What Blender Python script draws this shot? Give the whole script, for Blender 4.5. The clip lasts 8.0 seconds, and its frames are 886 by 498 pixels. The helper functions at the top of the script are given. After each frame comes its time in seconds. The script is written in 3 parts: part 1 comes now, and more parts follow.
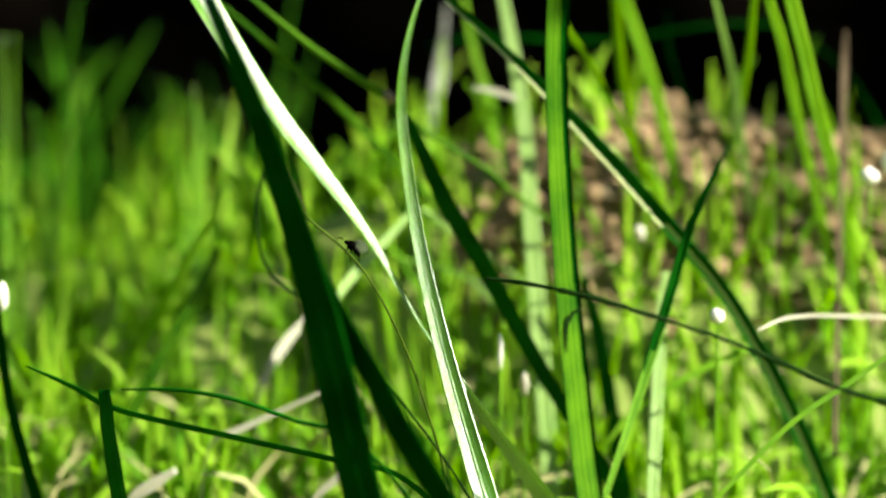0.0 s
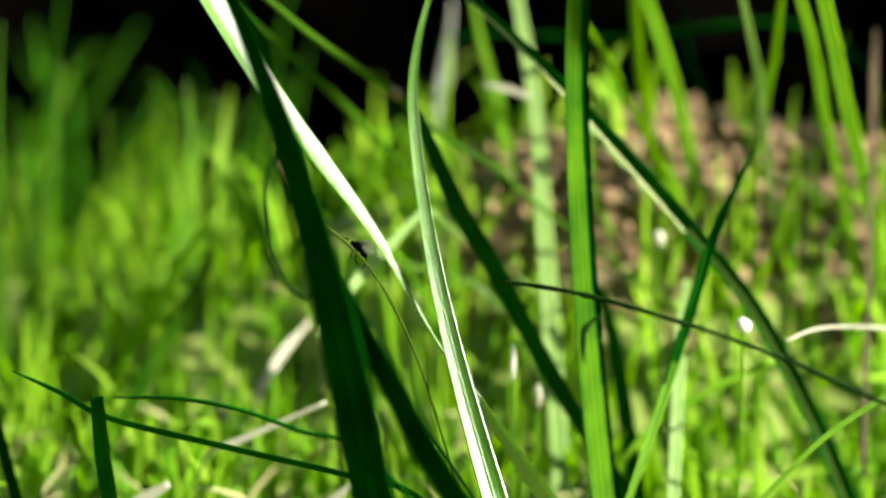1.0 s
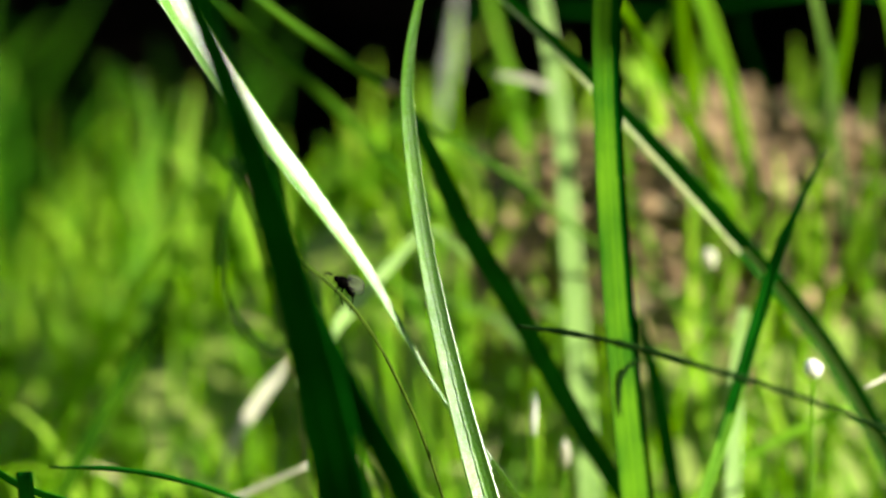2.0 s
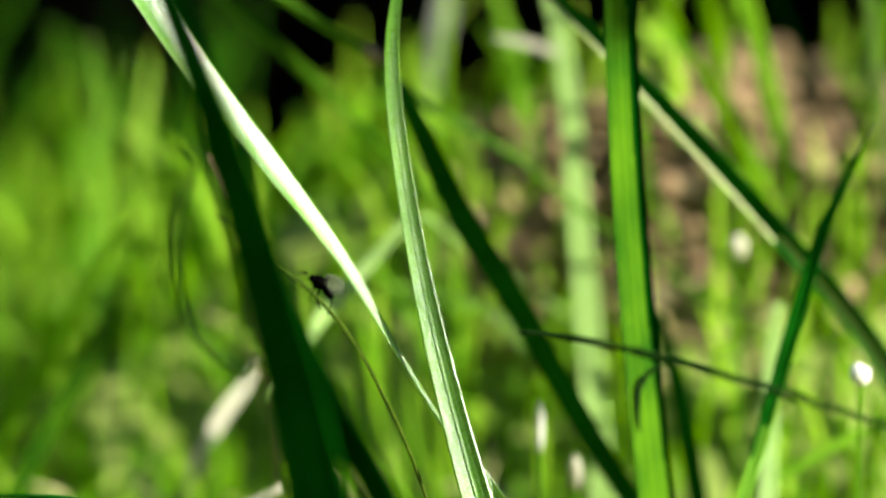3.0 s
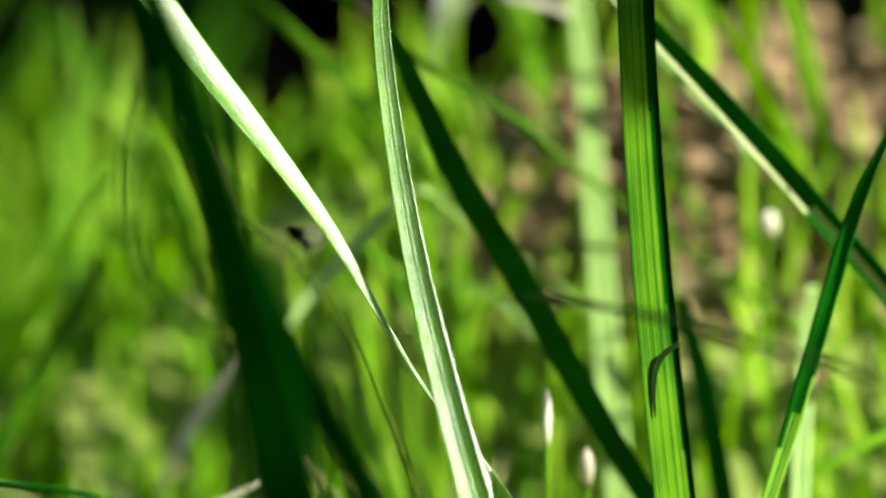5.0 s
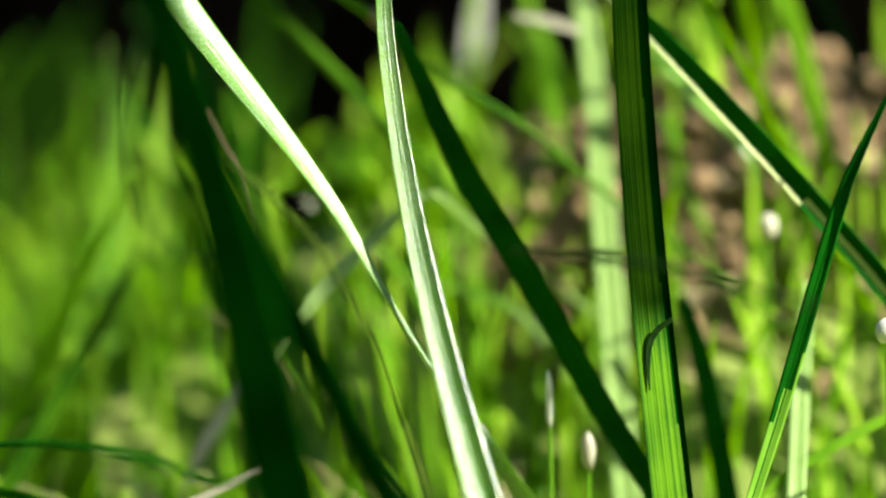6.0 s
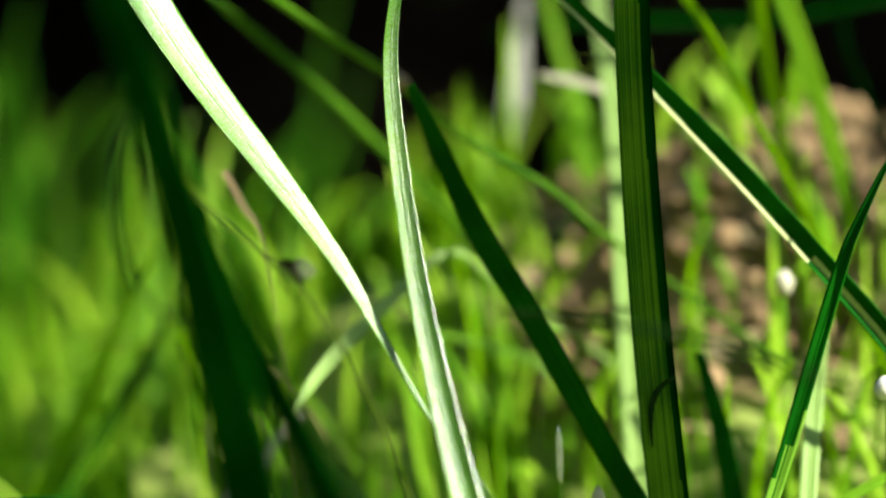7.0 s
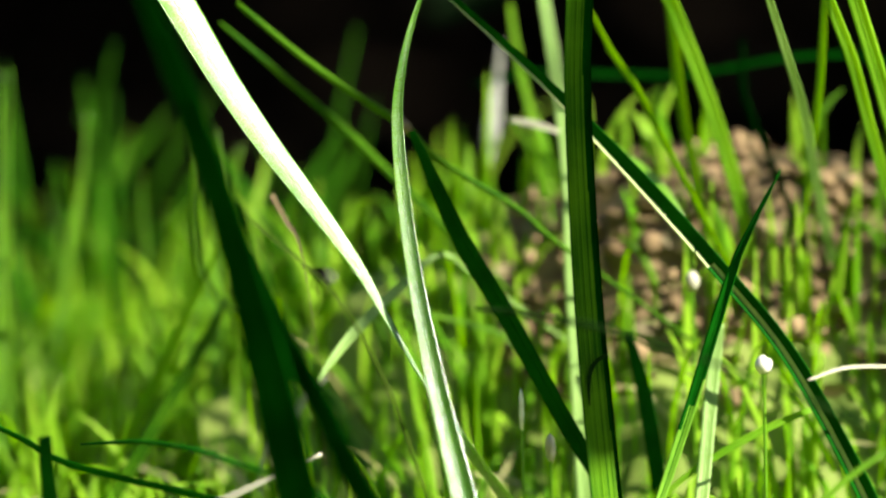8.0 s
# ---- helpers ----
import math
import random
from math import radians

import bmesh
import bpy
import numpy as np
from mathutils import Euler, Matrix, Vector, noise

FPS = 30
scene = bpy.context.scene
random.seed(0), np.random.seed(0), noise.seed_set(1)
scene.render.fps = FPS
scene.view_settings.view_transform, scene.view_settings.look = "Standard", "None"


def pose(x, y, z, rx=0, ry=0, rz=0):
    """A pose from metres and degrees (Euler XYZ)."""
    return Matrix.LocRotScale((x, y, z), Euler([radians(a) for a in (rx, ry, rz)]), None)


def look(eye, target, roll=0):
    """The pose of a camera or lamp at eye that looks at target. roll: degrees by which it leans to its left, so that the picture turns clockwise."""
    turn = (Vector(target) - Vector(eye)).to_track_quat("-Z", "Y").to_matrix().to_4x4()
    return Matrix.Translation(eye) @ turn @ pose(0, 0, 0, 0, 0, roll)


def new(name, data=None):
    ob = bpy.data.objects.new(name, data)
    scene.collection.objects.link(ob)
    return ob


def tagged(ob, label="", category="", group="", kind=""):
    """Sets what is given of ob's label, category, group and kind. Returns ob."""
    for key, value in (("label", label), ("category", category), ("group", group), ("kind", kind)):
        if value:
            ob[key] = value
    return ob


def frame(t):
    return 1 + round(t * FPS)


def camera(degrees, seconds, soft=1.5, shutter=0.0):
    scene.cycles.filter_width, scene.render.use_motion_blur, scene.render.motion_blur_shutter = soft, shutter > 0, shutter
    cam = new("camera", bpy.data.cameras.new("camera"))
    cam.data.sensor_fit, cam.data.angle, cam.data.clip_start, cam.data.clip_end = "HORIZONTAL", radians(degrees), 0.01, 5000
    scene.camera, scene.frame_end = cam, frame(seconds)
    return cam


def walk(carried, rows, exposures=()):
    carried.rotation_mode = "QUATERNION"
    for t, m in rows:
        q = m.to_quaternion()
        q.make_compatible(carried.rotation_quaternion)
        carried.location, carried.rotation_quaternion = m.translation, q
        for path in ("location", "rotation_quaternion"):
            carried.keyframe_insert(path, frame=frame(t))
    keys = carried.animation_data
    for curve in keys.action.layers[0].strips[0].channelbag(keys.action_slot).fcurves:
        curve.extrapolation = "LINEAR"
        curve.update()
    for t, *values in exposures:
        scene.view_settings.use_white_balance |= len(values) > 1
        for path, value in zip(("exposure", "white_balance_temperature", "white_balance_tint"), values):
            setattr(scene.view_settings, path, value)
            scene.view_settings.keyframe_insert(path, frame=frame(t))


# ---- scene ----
cam = camera(12, 8.0, soft=2.2)
PATH = [
    (0, 0.00171, -0.83479, 0.22428, 74.9432, 0.3515, -0.0297),
    (0.5, -0.01258, -0.82527, 0.22463, 74.9053, 0.3415, -0.6384),
    (1, -0.01602, -0.79109, 0.20248, 75.6582, -0.4419, -0.9202),
    (1.5, -0.00751, -0.71675, 0.19474, 74.9863, 0.0246, -0.6425),
    (3, -0.00478, -0.55638, 0.17185, 73.2867, 0.7857, -0.6223),
    (3.5, -0.01467, -0.53793, 0.16431, 73.2301, 0.4148, -1.5928),
    (4, -0.00552, -0.50135, 0.14662, 73.9807, 0.2271, -0.5531),
    (4.5, -0.00071, -0.49783, 0.14919, 73.5355, 0.5250, -0.1641),
    (6, 0.03231, -0.54062, 0.08175, 80.9929, 1.5498, 3.1761),
    (6.5, 0.04433, -0.52495, 0.08527, 80.8212, 1.6718, 4.4724),
    (7, 0.06849, -0.54762, 0.08873, 81.2606, 2.2082, 6.7937),
    (7.5, 0.06578, -0.60651, 0.10873, 80.4473, 2.0890, 6.3830),
    (8, 0.09499, -0.73519, 0.13946, 79.7693, 1.7720, 6.9328),
]
walk(cam, [(t, pose(x, y, z, rx, ry, rz)) for t, x, y, z, rx, ry, rz in PATH], exposures=[(0.0, 1.64, 7000, 2), (8.0, 1.64, 7000, 2)])

# ---- world and sun ----
SUN_ELEVATION, SUN_AZIMUTH = radians(40), radians(110)      # azimuth clockwise from +y
world = bpy.data.worlds.new("sky")
scene.world = world
world.use_nodes = True
sky = world.node_tree.nodes.new("ShaderNodeTexSky")
sky.sky_type, sky.sun_disc = "NISHITA", False
sky.sun_elevation, sky.sun_rotation = SUN_ELEVATION, SUN_AZIMUTH
background = world.node_tree.nodes["Background"]
background.inputs["Strength"].default_value = 0.08
world.node_tree.links.new(sky.outputs["Color"], background.inputs["Color"])
TO_SUN = Vector((math.cos(SUN_ELEVATION) * math.sin(SUN_AZIMUTH), math.cos(SUN_ELEVATION) * math.cos(SUN_AZIMUTH), math.sin(SUN_ELEVATION)))
sun = new("sun", bpy.data.lights.new("sun", "SUN"))
sun.data.energy, sun.data.angle, sun.data.color = 5.0, radians(0.53), (1.0, 0.95, 0.86)
sun.matrix_world = look(TO_SUN * 3, (0, 0, 0))


# ---- materials ----
def material(name):
    mat = bpy.data.materials.new(name)
    mat.use_nodes = True
    return mat, mat.node_tree.nodes, mat.node_tree.links, mat.node_tree.nodes["Principled BSDF"]


def ramp(nodes, stops):
    node = nodes.new("ShaderNodeValToRGB")
    while len(node.color_ramp.elements) < len(stops):
        node.color_ramp.elements.new(0.5)
    for el, (at, colour) in zip(node.color_ramp.elements, stops):
        el.position, el.color = at, (*colour, 1)
    return node


def leaf_material(name, dark, light, thin=0.35, rough=0.35, glow=(0.35, 0.6, 0.04), vein=6.0, gloss=0.5, relief=0.3, stripe=0.13, island=False, wax=0.0, speckle=1500, groove=0.6, depth=0.0001):
    """A leaf: veins along it (v of the UV map runs along, u across), mottling, gloss, and light through it."""
    mat, nodes, links, bsdf = material(name)
    uv = nodes.new("ShaderNodeUVMap")
    split = nodes.new("ShaderNodeSeparateXYZ")
    links.new(uv.outputs["UV"], split.inputs[0])
    veins = nodes.new("ShaderNodeTexNoise")
    veins.noise_dimensions = "1D"
    veins.inputs["Scale"].default_value, veins.inputs["Detail"].default_value = vein * 2.4, 2
    links.new(split.outputs["X"], veins.inputs["W"])
    wave = nodes.new("ShaderNodeMapRange")
    wave.inputs["From Min"].default_value, wave.inputs["From Max"].default_value = 0.3, 0.7
    wave.inputs["To Min"].default_value = -1
    links.new(veins.outputs["Fac"], wave.inputs["Value"])
    coords = nodes.new("ShaderNodeTexCoord")
    coarse = nodes.new("ShaderNodeTexNoise")
    coarse.inputs["Scale"].default_value, coarse.inputs["Detail"].default_value = 90, 5
    links.new(coords.outputs["Object"], coarse.inputs["Vector"])
    fine = nodes.new("ShaderNodeTexNoise")
    fine.inputs["Scale"].default_value, fine.inputs["Detail"].default_value = speckle, 4
    links.new(coords.outputs["Object"], fine.inputs["Vector"])
    value = nodes.new("ShaderNodeMath")
    value.operation = "MULTIPLY_ADD"
    value.inputs[1].default_value = stripe
    links.new(wave.outputs[0], value.inputs[0])
    if island:
        geo = nodes.new("ShaderNodeNewGeometry")
        mixed = nodes.new("ShaderNodeMix")
        mixed.inputs["Factor"].default_value = 0.7
        links.new(coarse.outputs["Fac"], mixed.inputs["A"])
        links.new(geo.outputs["Random Per Island"], mixed.inputs["B"])
        links.new(mixed.outputs["Result"], value.inputs[2])
    else:
        links.new(coarse.outputs["Fac"], value.inputs[2])
    colours = ramp(nodes, [(0.25, dark), (0.75, light)])
    links.new(value.outputs[0], colours.inputs["Fac"])
    links.new(colours.outputs["Color"], bsdf.inputs["Base Color"])
    bsdf.inputs["Specular IOR Level"].default_value = gloss
    bsdf.inputs["IOR"].default_value = bsdf.inputs["Coat IOR"].default_value = 1.5
    bsdf.inputs["Coat Weight"].default_value, bsdf.inputs["Coat Roughness"].default_value = wax, rough
    roughs = nodes.new("ShaderNodeMapRange")
    roughs.inputs["From Min"].default_value, roughs.inputs["From Max"].default_value = 0.3, 0.7
    roughs.inputs["To Min"].default_value, roughs.inputs["To Max"].default_value = rough - 0.08, rough + 0.12
    links.new(fine.outputs["Fac"], roughs.inputs["Value"])
    links.new(roughs.outputs["Result"], bsdf.inputs["Roughness"])
    add = nodes.new("ShaderNodeMath")
    add.operation = "MULTIPLY_ADD"
    add.inputs[1].default_value = groove
    links.new(wave.outputs[0], add.inputs[0])
    links.new(fine.outputs["Fac"], add.inputs[2])
    bump = nodes.new("ShaderNodeBump")
    bump.inputs["Strength"].default_value, bump.inputs["Distance"].default_value = relief, depth
    links.new(add.outputs[0], bump.inputs["Height"])
    links.new(bump.outputs["Normal"], bsdf.inputs["Normal"])
    links.new(bump.outputs["Normal"], bsdf.inputs["Coat Normal"])
    through_leaf = nodes.new("ShaderNodeBsdfTranslucent")
    tint = nodes.new("ShaderNodeMix")
    tint.data_type, tint.blend_type = "RGBA", "MULTIPLY"
    tint.inputs["Factor"].default_value = 0.35
    tint.inputs["A"].default_value = (*glow, 1)
    links.new(colours.outputs["Color"], tint.inputs["B"])
    links.new(tint.outputs["Result"], through_leaf.inputs["Color"])
    mix = nodes.new("ShaderNodeMixShader")
    mix.inputs["Fac"].default_value = thin
    links.new(bsdf.outputs[0], mix.inputs[1])
    links.new(through_leaf.outputs[0], mix.inputs[2])
    links.new(mix.outputs[0], nodes["Material Output"].inputs["Surface"])
    return mat


def plain_material(name, dark, light, scale=60, rough=0.8, gloss=0.3, bump=0.4, distance=0.002, island=False):
    mat, nodes, links, bsdf = material(name)
    coords = nodes.new("ShaderNodeTexCoord")
    tex = nodes.new("ShaderNodeTexNoise")
    tex.inputs["Scale"].default_value, tex.inputs["Detail"].default_value = scale, 8
    links.new(coords.outputs["Object"], tex.inputs["Vector"])
    colours = ramp(nodes, [(0.3, dark), (0.7, light)])
    if island:
        geo = nodes.new("ShaderNodeNewGeometry")
        mixed = nodes.new("ShaderNodeMix")
        mixed.inputs["Factor"].default_value = 0.6
        links.new(tex.outputs["Fac"], mixed.inputs["A"])
        links.new(geo.outputs["Random Per Island"], mixed.inputs["B"])
        links.new(mixed.outputs["Result"], colours.inputs["Fac"])
    else:
        links.new(tex.outputs["Fac"], colours.inputs["Fac"])
    links.new(colours.outputs["Color"], bsdf.inputs["Base Color"])
    bsdf.inputs["Roughness"].default_value = rough
    bsdf.inputs["Specular IOR Level"].default_value = gloss
    node = nodes.new("ShaderNodeBump")
    node.inputs["Strength"].default_value, node.inputs["Distance"].default_value = bump, distance
    links.new(tex.outputs["Fac"], node.inputs["Height"])
    links.new(node.outputs["Normal"], bsdf.inputs["Normal"])
    return mat


GRASS = leaf_material("grass", (0.07, 0.22, 0.004), (0.19, 0.40, 0.012), thin=0.35, rough=0.38, gloss=1.0, relief=0.2, glow=(0.5, 0.8, 0.03))
WAX = leaf_material("waxy_grass", (0.05, 0.18, 0.006), (0.14, 0.34, 0.02), thin=0.25, rough=0.26, gloss=1.0, relief=1.0, stripe=0.12, glow=(0.5, 0.8, 0.03), wax=1.0, speckle=3600, groove=0.4, depth=0.00009)
# dark green with shade in it, for sides turned from the sun
SHADE_GREEN = leaf_material("shade_green_grass", (0.001, 0.036, 0.0012), (0.005, 0.095, 0.004), thin=0.02, rough=0.5, gloss=0.02, relief=0.1, stripe=0.1, glow=(0.2, 0.5, 0.02))
# dim green that carries the shade before the hedge
DIM = leaf_material("shade_dim_grass", (0.008, 0.058, 0.003), (0.05, 0.17, 0.008), thin=0.2, rough=0.7, gloss=0.02, glow=(0.2, 0.4, 0.02))
SPEAR = leaf_material("lit_spear_grass", (0.08, 0.22, 0.010), (0.17, 0.36, 0.035), thin=0.08, rough=0.45, gloss=0.25, relief=0.2, glow=(0.4, 0.7, 0.03))
TALL = leaf_material("tall_grass", (0.10, 0.30, 0.006), (0.29, 0.55, 0.04), thin=0.55, rough=0.5, gloss=0.3, relief=0.2, stripe=0.2, glow=(0.7, 0.9, 0.05))
FIRM = leaf_material("firm_grass", (0.008, 0.060, 0.001), (0.070, 0.172, 0.005), thin=0.05, rough=0.5, gloss=0.06, relief=0.6, vein=5.5, stripe=0.34, glow=(0.3, 0.7, 0.03))
LAWN = leaf_material("lawn_grass", (0.10, 0.29, 0.010), (0.37, 0.58, 0.05), thin=0.58, rough=0.5, gloss=0.25, glow=(0.68, 0.92, 0.03), island=True)
# shaded copy of the grass: its near-black green stands for shadow
DEEP = leaf_material("shade_dark_grass", (0.0005, 0.016, 0.001), (0.002, 0.042, 0.002), thin=0.03, rough=0.7, gloss=0.0, glow=(0.1, 0.4, 0.01))
STRAW = leaf_material("dry_straw", (0.36, 0.35, 0.26), (0.58, 0.57, 0.46), thin=0.25, rough=0.5, glow=(0.6, 0.5, 0.3))
OAT = leaf_material("dry_strand", (0.22, 0.22, 0.07), (0.46, 0.45, 0.20), thin=0.3, rough=0.6, glow=(0.5, 0.45, 0.15), island=True)
PALE = leaf_material("pale_grass", (0.17, 0.32, 0.06), (0.32, 0.49, 0.14), thin=0.3, rough=0.5, glow=(0.5, 0.7, 0.2))
# the sunlit flank of a fold, put into the colour
LIT_FLANK = leaf_material("lit_flank_grass", (0.42, 0.52, 0.20), (0.60, 0.68, 0.34), thin=0.4, rough=0.5, glow=(0.7, 0.8, 0.3), stripe=0.05)
PINK = leaf_material("pinkish_grass", (0.12, 0.09, 0.045), (0.23, 0.17, 0.09), thin=0.2, rough=0.6, glow=(0.5, 0.3, 0.15))
# darker than dry wood: the twig's shade is put into its colour
TWIG = plain_material("shade_dark_twig", (0.003, 0.012, 0.002), (0.009, 0.03, 0.005), gloss=0.03, scale=500, distance=0.0002)
OLIVE = plain_material("olive_stem", (0.02, 0.04, 0.003), (0.06, 0.10, 0.010), scale=400, gloss=0.05, rough=0.5, distance=0.0001)
BARK = plain_material("bark", (0.05, 0.035, 0.02), (0.14, 0.10, 0.06), scale=150, rough=0.85, distance=0.001)
# almost black, since the shade under the hedge is in this colour
SHADE_SOIL = plain_material("soil", (0.003, 0.002, 0.0015), (0.009, 0.006, 0.004), scale=40, gloss=0.05)
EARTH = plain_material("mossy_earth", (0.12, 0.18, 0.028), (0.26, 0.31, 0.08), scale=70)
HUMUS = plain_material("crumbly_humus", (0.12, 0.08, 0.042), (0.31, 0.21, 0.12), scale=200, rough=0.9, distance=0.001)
CRUMB = plain_material("earth_crumb", (0.15, 0.098, 0.052), (0.30, 0.205, 0.115), scale=300, rough=0.9, distance=0.0006, island=True)
LITTER = plain_material("dead_leaf", (0.10, 0.078, 0.035), (0.20, 0.16, 0.07), scale=120, rough=0.7, island=True)
# near black: deep shade is put into the leaf colour
HEDGE = plain_material("shade_dark_leaf", (0.003, 0.010, 0.002), (0.009, 0.026, 0.006), scale=60, rough=0.6, gloss=0.06, island=True)
CHITIN = plain_material("fly_body", (0.0004, 0.0004, 0.0004), (0.002, 0.0018, 0.0016), scale=2000, rough=0.8, gloss=0.0, distance=0.00005)
WITHERED = plain_material("withered_leaf", (0.24, 0.24, 0.22), (0.48, 0.48, 0.45), scale=300, rough=0.7, distance=0.0003)
FLUFF = plain_material("pale_fluff", (0.55, 0.54, 0.5), (0.85, 0.84, 0.8), scale=800, rough=0.9, distance=0.0003)


# ---- shapes ----
CREST = ((-0.4, -0.123), (-0.11, -0.063), (-0.05, -0.039), (-0.027, -0.019), (-0.012, -0.009), (0, -0.006), (0.013, -0.002), (0.024, 0.002), (0.034, 0.006), (0.048, 0.007), (0.07, 0.005), (0.09, 0.002), (0.2, -0.011), (0.5, -0.053))


def ground_height(x, y):
    """A grassy bank that rises to a low crest, with a steep heap of litter and earth on its one side."""
    base = min(max(-0.076 + 0.31 * y, -0.094), max(-0.037 - 0.5 * max(0.0, y - 0.13), -0.1))
    top = -0.2
    for (a, za), (b, zb) in zip(CREST, CREST[1:]):
        if a <= x < b:
            top = za + (zb - za) * (x - a) / (b - a)
    at = 0.074 + 0.006 * noise.noise((x * 45, 3.0, 0.0))
    heap = top - 2.2 * max(0.0, at - y) - 0.55 * max(0.0, y - at - 0.014) + 0.0015 * noise.noise((x * 90, y * 90, 8.0))
    far = min(1.0, max(0.0, 3 - abs(x)))
    return max(base, max(heap, -0.2)) * far - 0.08 * (1 - far) + 0.005 * noise.noise((x * 14, y * 14, 0.3)) + 0.002 * noise.noise((x * 60, y * 60, 4.0))


def spline(points, steps):
    """Catmull-Rom through rows of numbers."""
    p = [np.array(q, float) for q in points]
    p = [2 * p[0] - p[1], *p, 2 * p[-1] - p[-2]]
    out = []
    for a, b, c, d in zip(p, p[1:], p[2:], p[3:]):
        for k in range(steps):
            s = k / steps
            out.append(0.5 * (2 * b + (c - a) * s + (2 * a - 5 * b + 4 * c - d) * s * s + (3 * b - a - 3 * c + d) * s ** 3))
    out.append(p[-2])
    return out


def ribbon(bm, rows, faces, fold=0.25, thick=0.00025, across=6, ridges=0.0, steps=6, rib=0.1, crease=0.0, bow=0.0, flare=(0.0, 0.0)):
    """A grass blade: rows of x, y, z and width in mm; faces: the way its upper side looks, from its first row to its last.
    fold: depth of the V over the width; bow: depth of a rounded hollow; flare: further slope on either side of the crease; ridges: height of the ribs over the width."""
    uv = bm.loops.layers.uv.verify()
    line = spline(rows, steps)
    look_ways = [Vector(f).normalized() for f in faces]
    rings, centre, count, length = [], [], len(line), 0.0
    for i, row in enumerate(line):
        here = Vector(row[:3])
        ahead = (Vector(line[min(i + 1, count - 1)][:3]) - Vector(line[max(i - 1, 0)][:3])).normalized()
        s = i / (count - 1) * (len(look_ways) - 1)
        k = min(int(s), len(look_ways) - 2) if len(look_ways) > 1 else 0
        way = look_ways[k].lerp(look_ways[min(k + 1, len(look_ways) - 1)], s - k)
        side = ahead.cross(way).normalized()
        up = side.cross(ahead).normalized()
        half = max(row[3], 0.12) * 0.0005
        length += (here - Vector(line[max(i - 1, 0)][:3])).length
        top, under = [], []
        for j in range(across + 1):
            u = 2 * j / across - 1
            lift = fold * (abs(u - crease) - 0.5) * half * 2 + bow * half * (u - crease) ** 2 + ridges * half * (1, 0, -1, 0)[j % 4] + half * (flare[0] * max(0.0, crease - u) + flare[1] * max(0.0, u - crease))
            body = thick * (1.0 - 0.7 * abs(u)) + (0.0002 * (1 - abs(u)) ** 2)
            top.append(bm.verts.new(here + side * half * u + up * lift))
            under.append(bm.verts.new(here + side * half * u * 0.97 + up * (lift - min(body, half))))
        centre.append((*(here + side * half * crease - up * fold * half), max(row[3], 0.12) * rib))
        rings.append((top + under[::-1], length))
    n = 2 * (across + 1)
    for (a, la), (b, lb) in zip(rings, rings[1:]):
        for j in range(n):
            face = bm.faces.new((a[j], a[(j + 1) % n], b[(j + 1) % n], b[j]))
            face.smooth = True
            for loop, (jj, l) in zip(face.loops, ((j, la), (j + 1, la), (j + 1, lb), (j, lb))):
                u = jj / across if jj <= across else (n - 1 - jj) / across
                loop[uv].uv = (u, l * 100)
    bm.faces.new(rings[0][0][::-1])
    bm.faces.new(rings[-1][0])
    return centre


def tube(bm, rows, sides=10, steps=6, wobble=0.0):
    """A round stem: rows of x, y, z and width in mm."""
    uv = bm.loops.layers.uv.verify()
    line = spline(rows, steps)
    rings, count = [], len(line)
    for i, row in enumerate(line):
        here = Vector(row[:3])
        ahead = (Vector(line[min(i + 1, count - 1)][:3]) - Vector(line[max(i - 1, 0)][:3])).normalized()
        side = ahead.cross(Vector((0.3, -0.9, 0.2))).normalized()
        up = side.cross(ahead)
        r = max(row[3], 0.05) * 0.0005 * (1 + wobble * noise.noise(here * 700))
        rings.append([bm.verts.new(here + (side * math.cos(a) + up * math.sin(a)) * r) for a in (math.tau * j / sides for j in range(sides))])
    for i, (a, b) in enumerate(zip(rings, rings[1:])):
        for j in range(sides):
            face = bm.faces.new((a[j], a[(j + 1) % sides], b[(j + 1) % sides], b[j]))
            face.smooth = True
            for loop, (jj, ii) in zip(face.loops, ((j, i), (j + 1, i), (j + 1, i + 1), (j, i + 1))):
                loop[uv].uv = (jj / sides, ii * 0.1)
    bm.faces.new(rings[0][::-1])
    bm.faces.new(rings[-1])
    return bm


def blob(bm, at, size, turn=(0, 0, 0), rough=0.0, seed=0.0, detail=2):
    made = bmesh.ops.create_icosphere(bm, subdivisions=detail, radius=1.0)["verts"]
    m = Matrix.LocRotScale(Vector(at), Euler([radians(a) for a in turn]), Vector(size))
    for v in made:
        k = 1 + rough * noise.noise(v.co * 2.3 + Vector((seed, 0, 0)))
        v.co = m @ (v.co * k)
    for f in bm.faces:
        f.smooth = True
    return bm


def part(name, bm, mat, parent=None, label=""):
    mesh = bpy.data.meshes.new(name)
    bmesh.ops.recalc_face_normals(bm, faces=bm.faces)
    bm.to_mesh(mesh)
    bm.free()
    mesh.materials.append(mat)
    ob = new(name, mesh)
    if parent:
        ob.parent = parent
    if label:
        ob["label"] = label
    return ob


